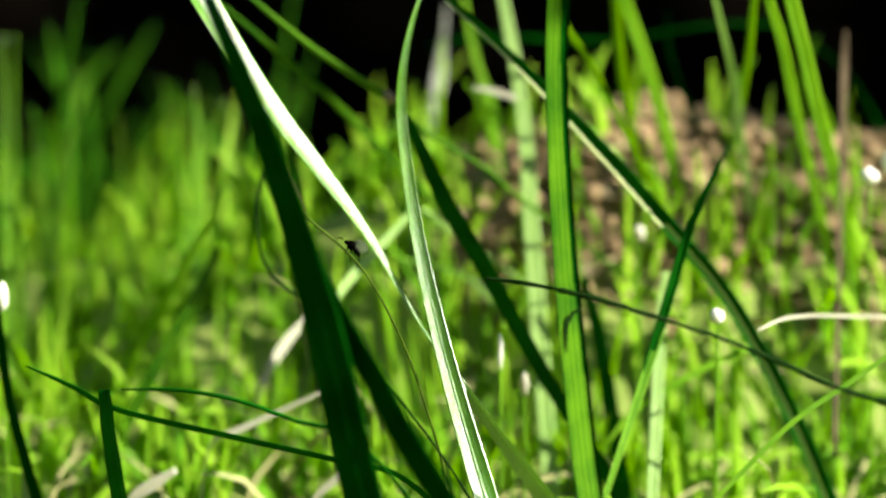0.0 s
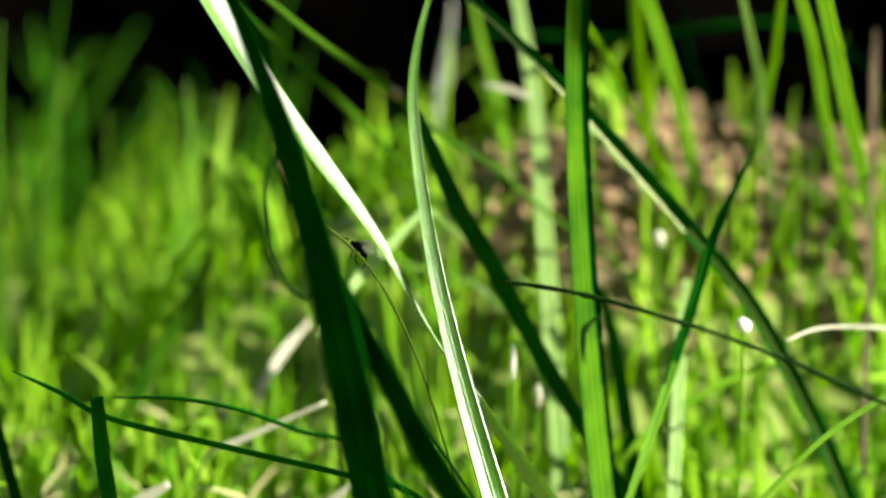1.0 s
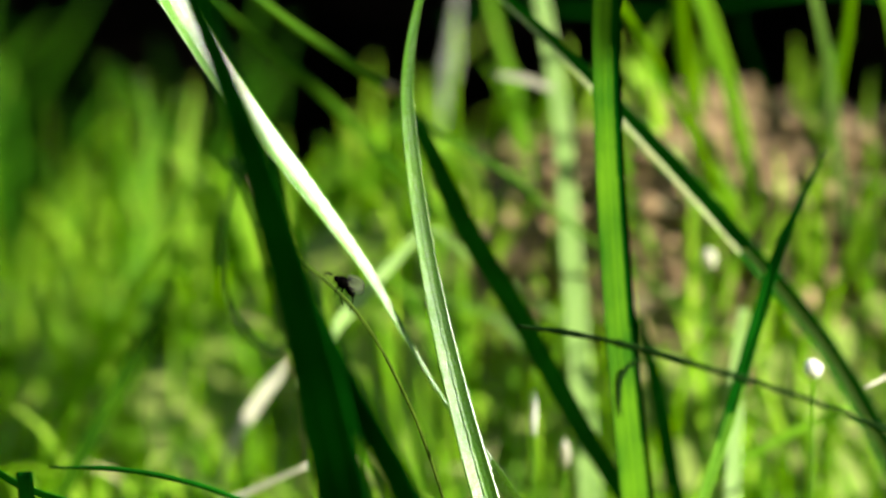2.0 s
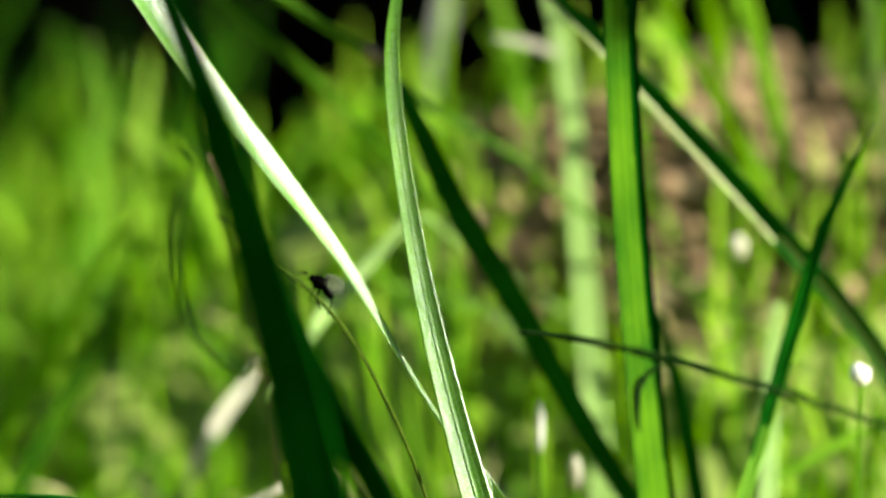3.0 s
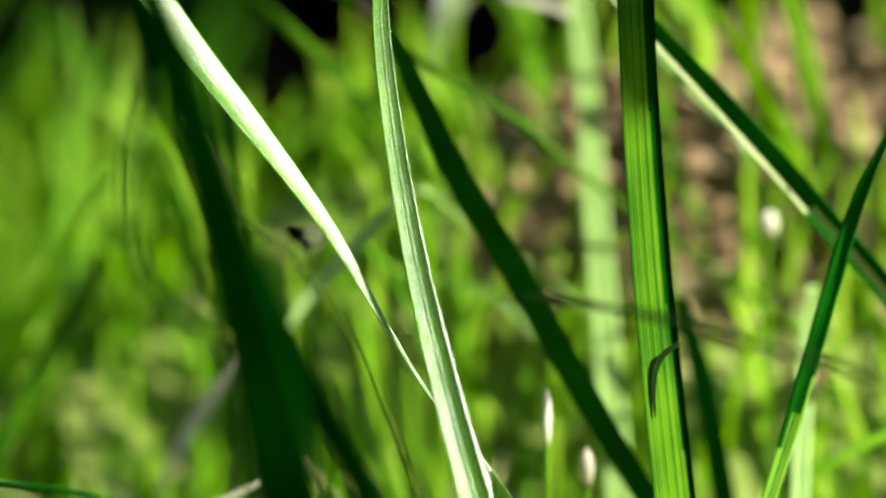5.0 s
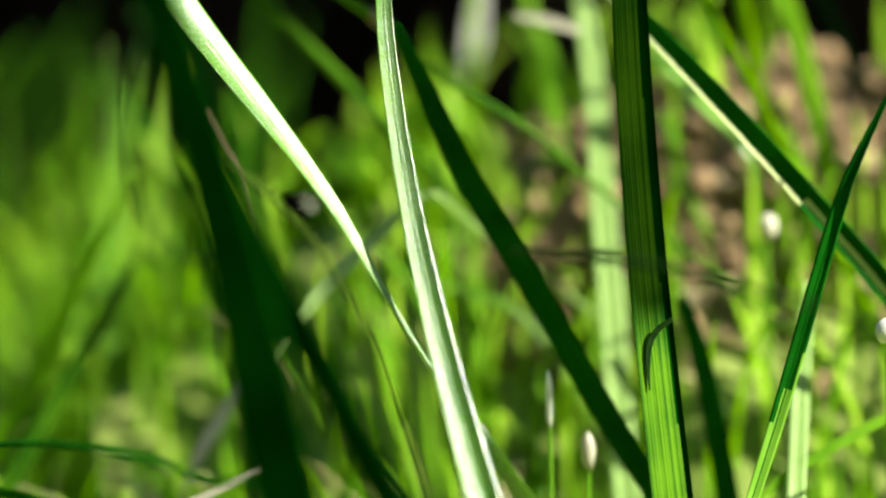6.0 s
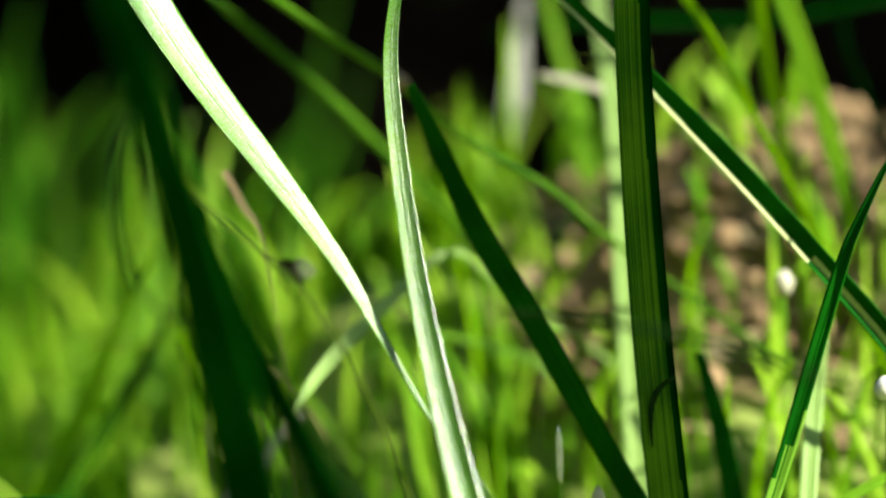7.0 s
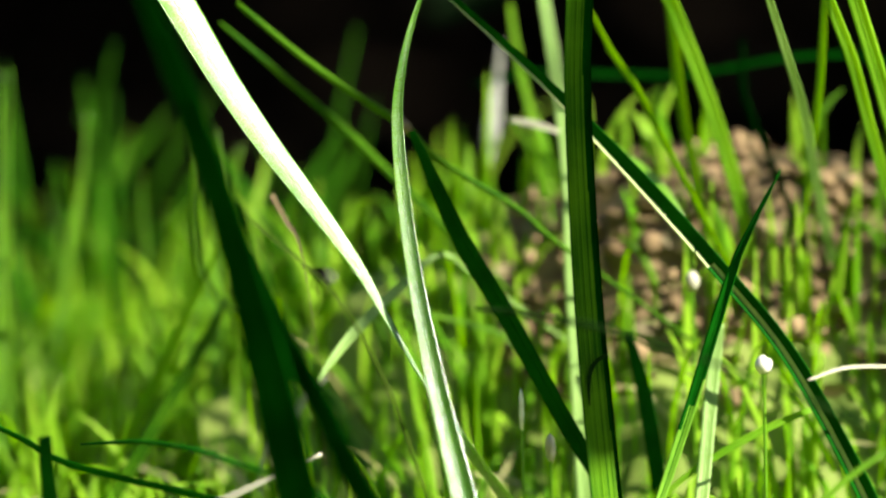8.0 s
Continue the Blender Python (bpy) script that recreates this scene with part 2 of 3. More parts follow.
def rooted(rows, bend=0.3, ahead=0.35, straight=True):
    """The rows, carried on from their last to the ground."""
    a, b = np.array(rows[-2], float), np.array(rows[-1], float)
    way = (b - a)[:3]
    way /= np.linalg.norm(way) + 1e-9
    drop = b[2] - ground_height(b[0], b[1])
    if drop < 0.002:
        return list(rows)
    if straight and way[2] < -0.55:
        end = b[:3] + way * (drop + 0.004) / -way[2]
        return [*rows, (*(b[:3] * 0.5 + end * 0.5), b[3]), (*end, b[3])]
    mid = b[:3] + way * drop * ahead + np.array((0, 0, -drop * 0.3))
    end = mid + np.array((way[0] * drop * bend, way[1] * drop * bend, 0))
    end[2] = ground_height(end[0], end[1]) - 0.004
    k = b[3] * (1.0 if straight else 0.35)
    return [*rows, (*mid, k), (*end, k)]


# ---- ground, litter and shade ----
def build_ground():
    bm = bmesh.new()
    fine = [-0.4 + 0.01 * i for i in range(28)] + [-0.12 + 0.004 * i for i in range(80)] + [0.2 + 0.01 * i for i in range(41)]
    xs = [-300, -40, -8, -2, -0.8, *fine, 1.0, 2, 8, 40, 300]
    ys = [-300, -40, -8, -2, -0.8, *fine, 1.0, 2, 8, 40, 300]
    grid = [[bm.verts.new((x, y, ground_height(x, y))) for x in xs] for y in ys]
    for a, b in zip(grid, grid[1:]):
        for j in range(len(xs) - 1):
            bm.faces.new((a[j], a[j + 1], b[j + 1], b[j])).smooth = True
    # slot 1 paints the hedge's shade on the far ground
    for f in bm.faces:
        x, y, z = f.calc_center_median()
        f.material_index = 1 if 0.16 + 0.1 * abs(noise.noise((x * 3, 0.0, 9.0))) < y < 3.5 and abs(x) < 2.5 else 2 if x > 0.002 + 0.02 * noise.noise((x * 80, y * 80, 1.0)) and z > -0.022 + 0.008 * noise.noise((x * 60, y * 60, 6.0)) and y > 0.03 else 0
    ground = tagged(part("ground", bm, EARTH), "mossy olive soil of a low bank, with shade painted black under the hedge", "ground", kind="structure")
    ground.data.materials.append(SHADE_SOIL)
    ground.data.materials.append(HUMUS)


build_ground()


def leaf_card(bm, at, size, turn, curl=0.3):
    """One small leaf: a pointed, curled oval of two rows of faces."""
    m = Matrix.LocRotScale(Vector(at), Euler(turn), None)
    ring = []
    for s in (-1, -0.55, 0.1, 0.65, 1):
        w = 0.42 * size * math.sqrt(max(0.0, 1 - s * s)) * (1 - 0.25 * s)
        z = curl * size * 0.4 * s * s
        if w < 1e-9:
            ring.append([bm.verts.new(m @ Vector((s * size, 0, z)))])
        else:
            ring.append([bm.verts.new(m @ Vector((s * size, d * w, z + abs(d) * curl * w))) for d in (-1, 0, 1)])
    for a, b in zip(ring, ring[1:]):
        if len(a) == 1:
            bm.faces.new((a[0], b[0], b[1])), bm.faces.new((a[0], b[1], b[2]))
        elif len(b) == 1:
            bm.faces.new((a[0], b[0], a[1])), bm.faces.new((a[1], b[0], a[2]))
        else:
            bm.faces.new((a[0], b[0], b[1], a[1])), bm.faces.new((a[1], b[1], b[2], a[2]))


def build_litter():
    rng, bm, crumbs = random.Random(4), bmesh.new(), bmesh.new()
    for k in range(1300):
        x, y = rng.uniform(0.004, 0.2), rng.uniform(0.055, 0.092)
        size = rng.uniform(0.0015, 0.0045)
        slope = math.atan((ground_height(x, y + 0.004) - ground_height(x, y - 0.004)) / 0.008)
        if ground_height(x, y) < -0.035:
            continue
        spot = (x, y - 0.0015 * math.sin(slope), ground_height(x, y) + 0.001)
        if rng.random() < 0.6:
            r = size * rng.uniform(0.25, 0.5)
            blob(crumbs, spot, (r * 1.2, r, r * 0.85), (rng.uniform(0, 90), rng.uniform(0, 90), 0), rough=0.8, seed=k * 0.7, detail=2)
        else:
            leaf_card(bm, spot, size, (slope + rng.uniform(-0.15, 0.15), rng.uniform(-0.15, 0.2), rng.uniform(-0.7, 0.7) + rng.choice((0, math.pi))), rng.uniform(-0.25, 0.1))
    tagged(part("leaf_litter", bm, LITTER), "tan and olive dead leaves lying on the bank", "leaf litter", kind="stuff")
    tagged(part("earth_crumbs", crumbs, CRUMB), "reddish-brown crumbs of earth among dead leaves", "earth", kind="stuff")


def build_hedge():
    # added foliage, mostly out of view, and a backdrop that keep the back black
    rng, bm = random.Random(8), bmesh.new()
    for _ in range(7000):
        x, y = rng.uniform(-1.1, 1.1), 0.24 + 1.3 * rng.random() ** 1.5
        low = 0.03 + 0.03 * rng.random()
        z = rng.uniform(low, 0.14 + 0.5 * min(1.0, (y - 0.24) * 2))
        leaf_card(bm, (x, y, z), rng.uniform(0.025, 0.05), (rng.uniform(-0.8, 0.8), rng.uniform(-0.8, 0.8), rng.uniform(0, 6.3)))
    tagged(part("hedge_foliage", bm, HEDGE), "dense near-black hedge foliage added above the view to shade the back", "hedge", kind="stuff")
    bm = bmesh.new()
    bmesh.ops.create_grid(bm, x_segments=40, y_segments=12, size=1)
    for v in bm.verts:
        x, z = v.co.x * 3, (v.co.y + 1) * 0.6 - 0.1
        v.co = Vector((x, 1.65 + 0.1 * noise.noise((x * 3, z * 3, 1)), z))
    back = part("earth_bank", bm, SHADE_SOIL)
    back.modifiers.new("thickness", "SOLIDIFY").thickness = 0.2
    tagged(back, "near-black backdrop bank added behind the hedge", "bank", kind="structure")


def build_surroundings():
    """An unseen ring of shrubs, added to keep the low sky from the ground."""
    rng, bm = random.Random(12), bmesh.new()
    count = 72
    rings = []
    for k in range(count):
        a = math.tau * k / count
        r = 4.2 + 0.5 * noise.noise((math.cos(a) * 3, math.sin(a) * 3, 2))
        top = 2.7 + 0.5 * noise.noise((math.cos(a) * 5, math.sin(a) * 5, 7))
        rings.append([bm.verts.new((math.cos(a) * (r + d), math.sin(a) * (r + d), z)) for d, z in ((0, -0.2), (-0.1, top * 0.5), (0.15, top), (0.9, top * 0.9), (1.0, -0.2))])
    for k in range(count):
        a, b = rings[k], rings[(k + 1) % count]
        for j in range(4):
            bm.faces.new((a[j], b[j], b[j + 1], a[j + 1]))
    for _ in range(6500):
        a = rng.uniform(0, math.tau)
        r, z = 4.0 + rng.uniform(-0.25, 0.7), rng.uniform(0, 2.9)
        leaf_card(bm, (r * math.cos(a), r * math.sin(a), z), rng.uniform(0.06, 0.12), (rng.uniform(-1, 1), rng.uniform(-1, 1), rng.uniform(0, 6.3)))
    tagged(part("shrubs", bm, HEDGE), "unseen ring of dark green shrubs added to block the low sky", "shrubs", kind="stuff")


build_surroundings()
build_litter()
build_hedge()


def build_thatch():
    """Dry and fresh strands that lie between the tufts."""
    rng = random.Random(21)
    for name, count, mat, label in (("thatch", 420, LAWN, "cut green strands lying between the grass"), ("dry_grass", 300, OAT, "dry straw-coloured strands among the grass")):
        bm = bmesh.new()
        for _ in range(count):
            x, y = rng.uniform(-0.2, 0.24), rng.uniform(0.01, 0.15)
            if x > -0.01 and y > 0.06 or mat is OAT and y > 0.068:
                continue
            a, l = rng.uniform(0, 6.3), rng.uniform(0.012, 0.03)
            rise = rng.uniform(0.1, 0.9) if mat is OAT else rng.uniform(0.1, 0.6)
            z = ground_height(x, y) + 0.002
            dx, dy = l * math.cos(a), l * math.sin(a)
            w = rng.uniform(0.7, 1.5) if mat is OAT else rng.uniform(1.0, 2.6)
            ribbon(bm, [(x + dx, y + dy, max(z + l * rise, ground_height(x + dx, y + dy) + 0.003), 0.3), (x + dx * 0.5, y + dy * 0.5, z + l * rise * 0.6 + 0.003, w), (x, y, z - 0.003, w * 0.8)], [(0.5, -0.5, 0.7)], fold=0.15, across=2, steps=2)
        tagged(part(name, bm, mat), label, "grass", kind="stuff")


build_thatch()


def build_lawn():
    rng, bm = random.Random(2), bmesh.new()
    for k in range(3300):
        x, y = rng.uniform(-0.2, 0.24), rng.uniform(0.026, 0.15)
        z = ground_height(x, y)
        on_heap = x > 0.0 + 0.02 * noise.noise((x * 30, y * 30, 5)) and z > -0.010 and y < 0.12
        if on_heap and rng.random() < (0.35 if x < 0.036 else 0.75) or x > -0.005 and y > 0.085 or y > 0.09 and rng.random() < (0.85 if x > -0.05 else 0.5):
            continue
        if x < -0.015 and rng.random() < (0.6 if y > 0.07 and noise.noise((x * 38, y * 38, 9)) < -0.08 else 0.1):
            continue
        sunward, beside = (x + 0.034) * 0.94 - (y - 0.044) * 0.34, (x + 0.034) * 0.34 + (y - 0.044) * 0.94
        tuft = noise.noise((x * 45, y * 30, 2))
        h = rng.uniform(0.024, 0.046) * (1 + 0.7 * tuft)
        if y > 0.085:
            h *= rng.uniform(0.5, 1.0)
        if x > -0.05 and y > 0.045:
            h *= 0.75
        if x > 0.0 and z > -0.018:
            h *= 0.55
        if y < 0.044:
            h *= 0.5
        elif x < -0.012 and y < 0.08:
            h *= 0.65
        if -0.004 < sunward < 0.028 and abs(beside) < 0.0055:      # short grass, over which a dry blade lies in the sun
            h = min(h, 0.017)
        lean, way = rng.uniform(0.0, 0.6) ** 1.2, rng.uniform(0, 6.3)
        dx, dy = h * lean * math.cos(way), h * lean * math.sin(way)
        w = rng.uniform(1.0, 2.9)
        rows = [(x + dx, y + dy, z + h * (1 - 0.25 * lean), 0.15), (x + dx * 0.55, y + dy * 0.55, z + h * 0.7, w * 0.6), (x + dx * 0.15, y + dy * 0.15, z + h * 0.3, w), (x, y, z - 0.003, w * 0.8)]
        ribbon(bm, rows, [(rng.uniform(-0.2, 1), rng.uniform(-0.9, 0.0), 0.6)], fold=0.2, across=2, steps=2)
    # far blades, dimmed by their colour where the hedge would shade them
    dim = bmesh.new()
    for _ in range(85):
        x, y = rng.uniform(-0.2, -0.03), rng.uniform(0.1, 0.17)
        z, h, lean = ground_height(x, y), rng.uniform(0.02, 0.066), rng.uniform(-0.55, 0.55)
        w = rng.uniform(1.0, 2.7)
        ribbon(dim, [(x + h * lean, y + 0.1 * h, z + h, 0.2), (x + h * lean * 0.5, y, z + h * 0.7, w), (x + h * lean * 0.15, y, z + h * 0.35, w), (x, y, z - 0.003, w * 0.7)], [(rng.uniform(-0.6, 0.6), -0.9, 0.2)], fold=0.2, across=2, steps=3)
    tagged(part("tall_dim_grass", dim, DIM), "tall grass before the hedge, painted dim green for its shade", "grass", kind="stuff")
    tagged(part("lawn_grass", bm, LAWN), "thick bright green grass growing on the bank", "grass", kind="stuff")


build_lawn()


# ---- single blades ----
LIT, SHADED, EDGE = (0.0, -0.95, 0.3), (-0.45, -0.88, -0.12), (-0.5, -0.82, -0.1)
ARCHED = (0.08, -0.99, 0.08)


def grass_shoot(rows, faces, mat, label, root=True, group="grass shoots", rib_mat=None, pale=None, **shape):
    """A single grass leaf growing from the ground: its blade, and the midrib along it.
    pale: a second material, and where it lies, by the shares of the width and of the length."""
    rows = (rooted(rows, 0.05, 0.1, False) if mat in (STRAW, PINK, WITHERED) else rooted(rows)) if root else rows
    shoot = tagged(new("grass_shoot"), label, "grass", group)
    shoot.location = rows[-1][:3]
    away = Matrix.Translation(-Vector(rows[-1][:3]))
    bm = bmesh.new()
    centre = ribbon(bm, rows, faces, **shape)
    bmesh.ops.transform(bm, matrix=away, verts=bm.verts)
    if pale:
        uv, length = bm.loops.layers.uv.verify(), max(l[bm.loops.layers.uv.verify()].uv.y for f in bm.faces for l in f.loops)
        for f in bm.faces:
            u, v = (sum(l[uv].uv[k] for l in f.loops) / len(f.loops) for k in (0, 1))
            f.material_index = int(pale[1](u, v / length))
    blade = part("leaf_blade", bm, mat, shoot)
    if pale:
        blade.data.materials.append(pale[0])
    bm = bmesh.new()
    tube(bm, centre[::2] if len(centre) > 9 else centre, sides=6, steps=2)
    bmesh.ops.transform(bm, matrix=away, verts=bm.verts)
    part("midrib", bm, rib_mat or mat, shoot)
    return shoot


def stem(rows, mat, label, root=True, name="grass_stalk", category="grass", wobble=0.0, nodes=()):
    """A thin round stalk; nodes: the rows at which it has a swollen joint."""
    bm = bmesh.new()
    tube(bm, rooted(rows) if root else rows, wobble=wobble)
    thing = tagged(part(name, bm, mat), label, category, "grass stalks")
    for k in nodes:
        bm = bmesh.new()
        way = Vector(rows[k + 1][:3]) - Vector(rows[k - 1][:3])
        r = rows[k][3] * 0.0005
        blob(bm, (0, 0, 0), (r * 1.5, r * 1.5, r * 2.6), rough=0.3, seed=k)
        bmesh.ops.transform(bm, matrix=Matrix.Translation(rows[k][:3]) @ way.to_track_quat("Z", "Y").to_matrix().to_4x4(), verts=bm.verts)
        part("joint", bm, PINK if mat is FIRM else mat, thing, "swollen joint")
    return thing


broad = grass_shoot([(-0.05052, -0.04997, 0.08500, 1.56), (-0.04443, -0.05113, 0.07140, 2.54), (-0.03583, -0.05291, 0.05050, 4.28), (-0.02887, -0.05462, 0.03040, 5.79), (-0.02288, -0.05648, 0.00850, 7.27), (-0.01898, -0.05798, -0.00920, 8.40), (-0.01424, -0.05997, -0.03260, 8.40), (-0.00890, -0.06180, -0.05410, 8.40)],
            [(-0.27, -0.94, -0.18)], DEEP, "broad grass blade with its shadow painted in as dark green", fold=0.05, across=10)
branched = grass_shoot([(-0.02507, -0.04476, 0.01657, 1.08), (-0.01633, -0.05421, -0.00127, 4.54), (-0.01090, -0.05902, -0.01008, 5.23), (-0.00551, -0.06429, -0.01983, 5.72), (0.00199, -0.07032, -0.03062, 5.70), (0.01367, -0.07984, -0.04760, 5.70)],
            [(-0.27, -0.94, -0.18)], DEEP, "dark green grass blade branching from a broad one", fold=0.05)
waxy = grass_shoot([(-0.05652, 0.02293, 0.06052, 8.12), (-0.04864, 0.0192, 0.04815, 7.82), (-0.03972, 0.01497, 0.03411, 6.70), (-0.03219, 0.01182, 0.02367, 5.88), (-0.02466, 0.008955, 0.01424, 5.08), (-0.0183, 0.006505, 0.006168, 3.85), (-0.01367, 0.00454, -0.0003312, 2.94), (-0.008367, 0.001722, -0.009252, 1.93), (-0.001908, -0.001622, -0.01923, 1.22), (0.008239, -0.005865, -0.03295, 2.60), (0.02113, -0.001506, -0.05369, 5.40), (0.03571, 0.00782, -0.07931, 6.50)],
            [(0.637, -0.456, 0.621)] * 4 + [(0.650, -0.433, 0.624), (0.666, -0.403, 0.627), (0.678, -0.380, 0.629), (0.74, -0.20, 0.63), (0.79, -0.03, 0.61)] + [SHADED] * 3, WAX, "glossy green grass blade with a white glare", fold=0.02, bow=0.16, across=14, rib=0.02, rib_mat=WAX)
grass_shoot([(6.386e-05, 0.02011, 0.0542, 0.32), (-0.003823, 0.01849, 0.04802, 0.86), (-0.007047, 0.01495, 0.0357, 1.62), (-0.007468, 0.01106, 0.02345, 2.27), (-0.004334, 0.00309, 0.001442, 2.92), (0.0007595, -0.006049, -0.02012, 3.78), (0.008086, -0.01803, -0.04423, 4.86), (0.01421, -0.02848, -0.06247, 4.97)],
            [(-0.08, -0.95, 0.26)] * 8 + [(0.359, -0.806, 0.47)] * 4, WAX, "slender grass blade arching over at its tip", fold=0.05, bow=0.24, across=14)
# the dark strip down its right edge is painted shade, narrowing downwards
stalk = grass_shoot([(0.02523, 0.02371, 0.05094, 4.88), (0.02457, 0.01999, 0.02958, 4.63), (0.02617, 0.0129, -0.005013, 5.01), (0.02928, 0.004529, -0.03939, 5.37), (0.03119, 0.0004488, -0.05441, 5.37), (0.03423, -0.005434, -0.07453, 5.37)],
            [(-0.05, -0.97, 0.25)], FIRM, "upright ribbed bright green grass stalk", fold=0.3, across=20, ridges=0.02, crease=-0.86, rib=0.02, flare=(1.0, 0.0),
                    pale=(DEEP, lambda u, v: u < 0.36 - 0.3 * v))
# shadow of the twig on the stalk, modelled as a dark curved strip
bm = bmesh.new()
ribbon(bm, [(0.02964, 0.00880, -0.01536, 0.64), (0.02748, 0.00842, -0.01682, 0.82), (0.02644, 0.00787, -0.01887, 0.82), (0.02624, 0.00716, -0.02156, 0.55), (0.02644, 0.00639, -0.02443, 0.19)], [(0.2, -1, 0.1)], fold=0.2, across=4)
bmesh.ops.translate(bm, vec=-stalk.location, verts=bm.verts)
part("twig_shadow_strip", bm, TWIG, stalk, "dark curved strip that stands in for a twig shadow")
# dark body and cream flank: shade and sun painted along the fold
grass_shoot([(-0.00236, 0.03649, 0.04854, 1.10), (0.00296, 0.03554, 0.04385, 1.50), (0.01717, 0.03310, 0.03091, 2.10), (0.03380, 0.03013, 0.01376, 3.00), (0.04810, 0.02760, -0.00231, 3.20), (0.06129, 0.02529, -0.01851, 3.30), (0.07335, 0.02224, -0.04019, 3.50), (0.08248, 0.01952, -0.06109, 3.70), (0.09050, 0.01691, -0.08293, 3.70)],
            [LIT, ARCHED, ARCHED, ARCHED, ARCHED], SHADE_GREEN, "long arching grass blade folded along its midrib", fold=0.28, across=12, crease=0.5, rib=0.03, flare=(0, 0.5),
            pale=(LIT_FLANK, lambda u, v: u > (0.75 if v < 0.28 else 0.83) if v < 0.43 else 0.5 < u < 0.75))
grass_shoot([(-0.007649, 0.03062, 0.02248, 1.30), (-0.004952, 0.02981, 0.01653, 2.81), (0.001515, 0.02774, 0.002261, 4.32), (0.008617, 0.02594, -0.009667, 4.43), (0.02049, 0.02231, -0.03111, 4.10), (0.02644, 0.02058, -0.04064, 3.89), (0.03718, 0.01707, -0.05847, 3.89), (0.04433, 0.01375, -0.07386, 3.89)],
            [SHADED], SHADE_GREEN, "dark green slanting grass blade", fold=0.06)
stem([(-0.04175, 0.04345, 0.0453, 0.97), (-0.02833, 0.04249, 0.03403, 1.30), (-0.01879, 0.04254, 0.02718, 1.40), (-0.01078, 0.04291, 0.02161, 1.62), (-0.004436, 0.04315, 0.01519, 1.19), (0.01006, 0.04492, 0.005313, 1.08), (0.01553, 0.04567, 7.434e-05, 0.97), (0.02717, 0.0478, -0.009382, 0.76)], FIRM,
     "jointed pale green grass stem leaning over", nodes=(3,))
stem([(-0.04637, 0.05006, 0.04078, 0.76), (-0.03364, 0.05387, 0.02847, 1.30), (-0.02409, 0.05667, 0.01902, 1.51), (-0.01565, 0.0591, 0.009564, 1.51), (-0.007124, 0.0615, 1.967e-05, 1.30)], FIRM,
     "thin green grass stem leaning over", nodes=())
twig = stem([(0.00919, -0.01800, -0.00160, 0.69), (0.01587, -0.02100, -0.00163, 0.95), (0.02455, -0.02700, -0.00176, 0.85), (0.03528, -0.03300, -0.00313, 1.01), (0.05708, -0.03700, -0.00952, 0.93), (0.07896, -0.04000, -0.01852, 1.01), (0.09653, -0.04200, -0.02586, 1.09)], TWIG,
     "thin dry twig, darkened for its shade, lying across a grass stalk", name="twig", category="twig", wobble=0.6, nodes=(2,))
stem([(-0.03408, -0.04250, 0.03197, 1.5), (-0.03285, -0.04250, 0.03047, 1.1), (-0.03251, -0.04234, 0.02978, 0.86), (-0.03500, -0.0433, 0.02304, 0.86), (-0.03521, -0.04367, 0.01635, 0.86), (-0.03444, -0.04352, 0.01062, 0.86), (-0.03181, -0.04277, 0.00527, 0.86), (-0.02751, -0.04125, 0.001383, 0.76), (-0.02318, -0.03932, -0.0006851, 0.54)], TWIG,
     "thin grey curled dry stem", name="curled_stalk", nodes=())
stem([(-0.03123, -0.01822, 0.01546, 0.32), (-0.02514, -0.01688, 0.009818, 0.54), (-0.01564, -0.0152, -0.0001051, 0.54), (-0.007806, -0.01449, -0.01519, 0.54), (-0.002195, -0.01472, -0.03194, 0.54), (0.002311, -0.0157, -0.04884, 0.54), (0.006279, -0.01715, -0.06399, 0.54)], OLIVE,
     "thin olive stem on which a fly sits", nodes=())
# shade on its upper part and sun on its lower are painted on
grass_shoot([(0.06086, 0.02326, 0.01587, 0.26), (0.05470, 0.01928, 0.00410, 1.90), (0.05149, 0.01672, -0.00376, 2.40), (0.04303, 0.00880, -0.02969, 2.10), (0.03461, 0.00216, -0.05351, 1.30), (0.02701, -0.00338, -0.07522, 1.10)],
            [(-0.75, -0.65, -0.1), (-0.7, -0.7, -0.1), (0.2, -0.9, 0.35), (0.4, -0.75, 0.5)], SHADE_GREEN, "narrow pointed grass blade, painted dark for shade above and pale for sun below", fold=0.15, pale=(SPEAR, lambda u, v: v > 0.42 + 0.1 * u))
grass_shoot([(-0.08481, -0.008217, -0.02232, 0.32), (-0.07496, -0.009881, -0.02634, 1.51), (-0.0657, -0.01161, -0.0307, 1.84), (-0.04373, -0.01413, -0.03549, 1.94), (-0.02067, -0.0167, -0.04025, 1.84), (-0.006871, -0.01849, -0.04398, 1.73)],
            [(0.0, -0.8, -0.6)], SHADE_GREEN, "narrow dark grass blade lying low", fold=0.2)
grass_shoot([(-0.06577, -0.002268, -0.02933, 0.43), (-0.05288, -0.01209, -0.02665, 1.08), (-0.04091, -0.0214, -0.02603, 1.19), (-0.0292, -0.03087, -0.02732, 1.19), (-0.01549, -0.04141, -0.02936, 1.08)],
            [(0.0, -0.8, -0.6)], SHADE_GREEN, "narrow dark grass blade lying low", fold=0.2)
grass_shoot([(0.03875, 0.05400, 0.04413, 2.60), (0.04014, 0.05640, 0.03991, 2.78), (0.04460, 0.05880, 0.02690, 2.86), (0.04849, 0.06120, 0.01372, 2.79), (0.05182, 0.06360, -0.00088, 2.64), (0.05329, 0.06600, -0.01307, 2.48)],
            [LIT], TALL, "tall upright green grass blade", fold=0.12)
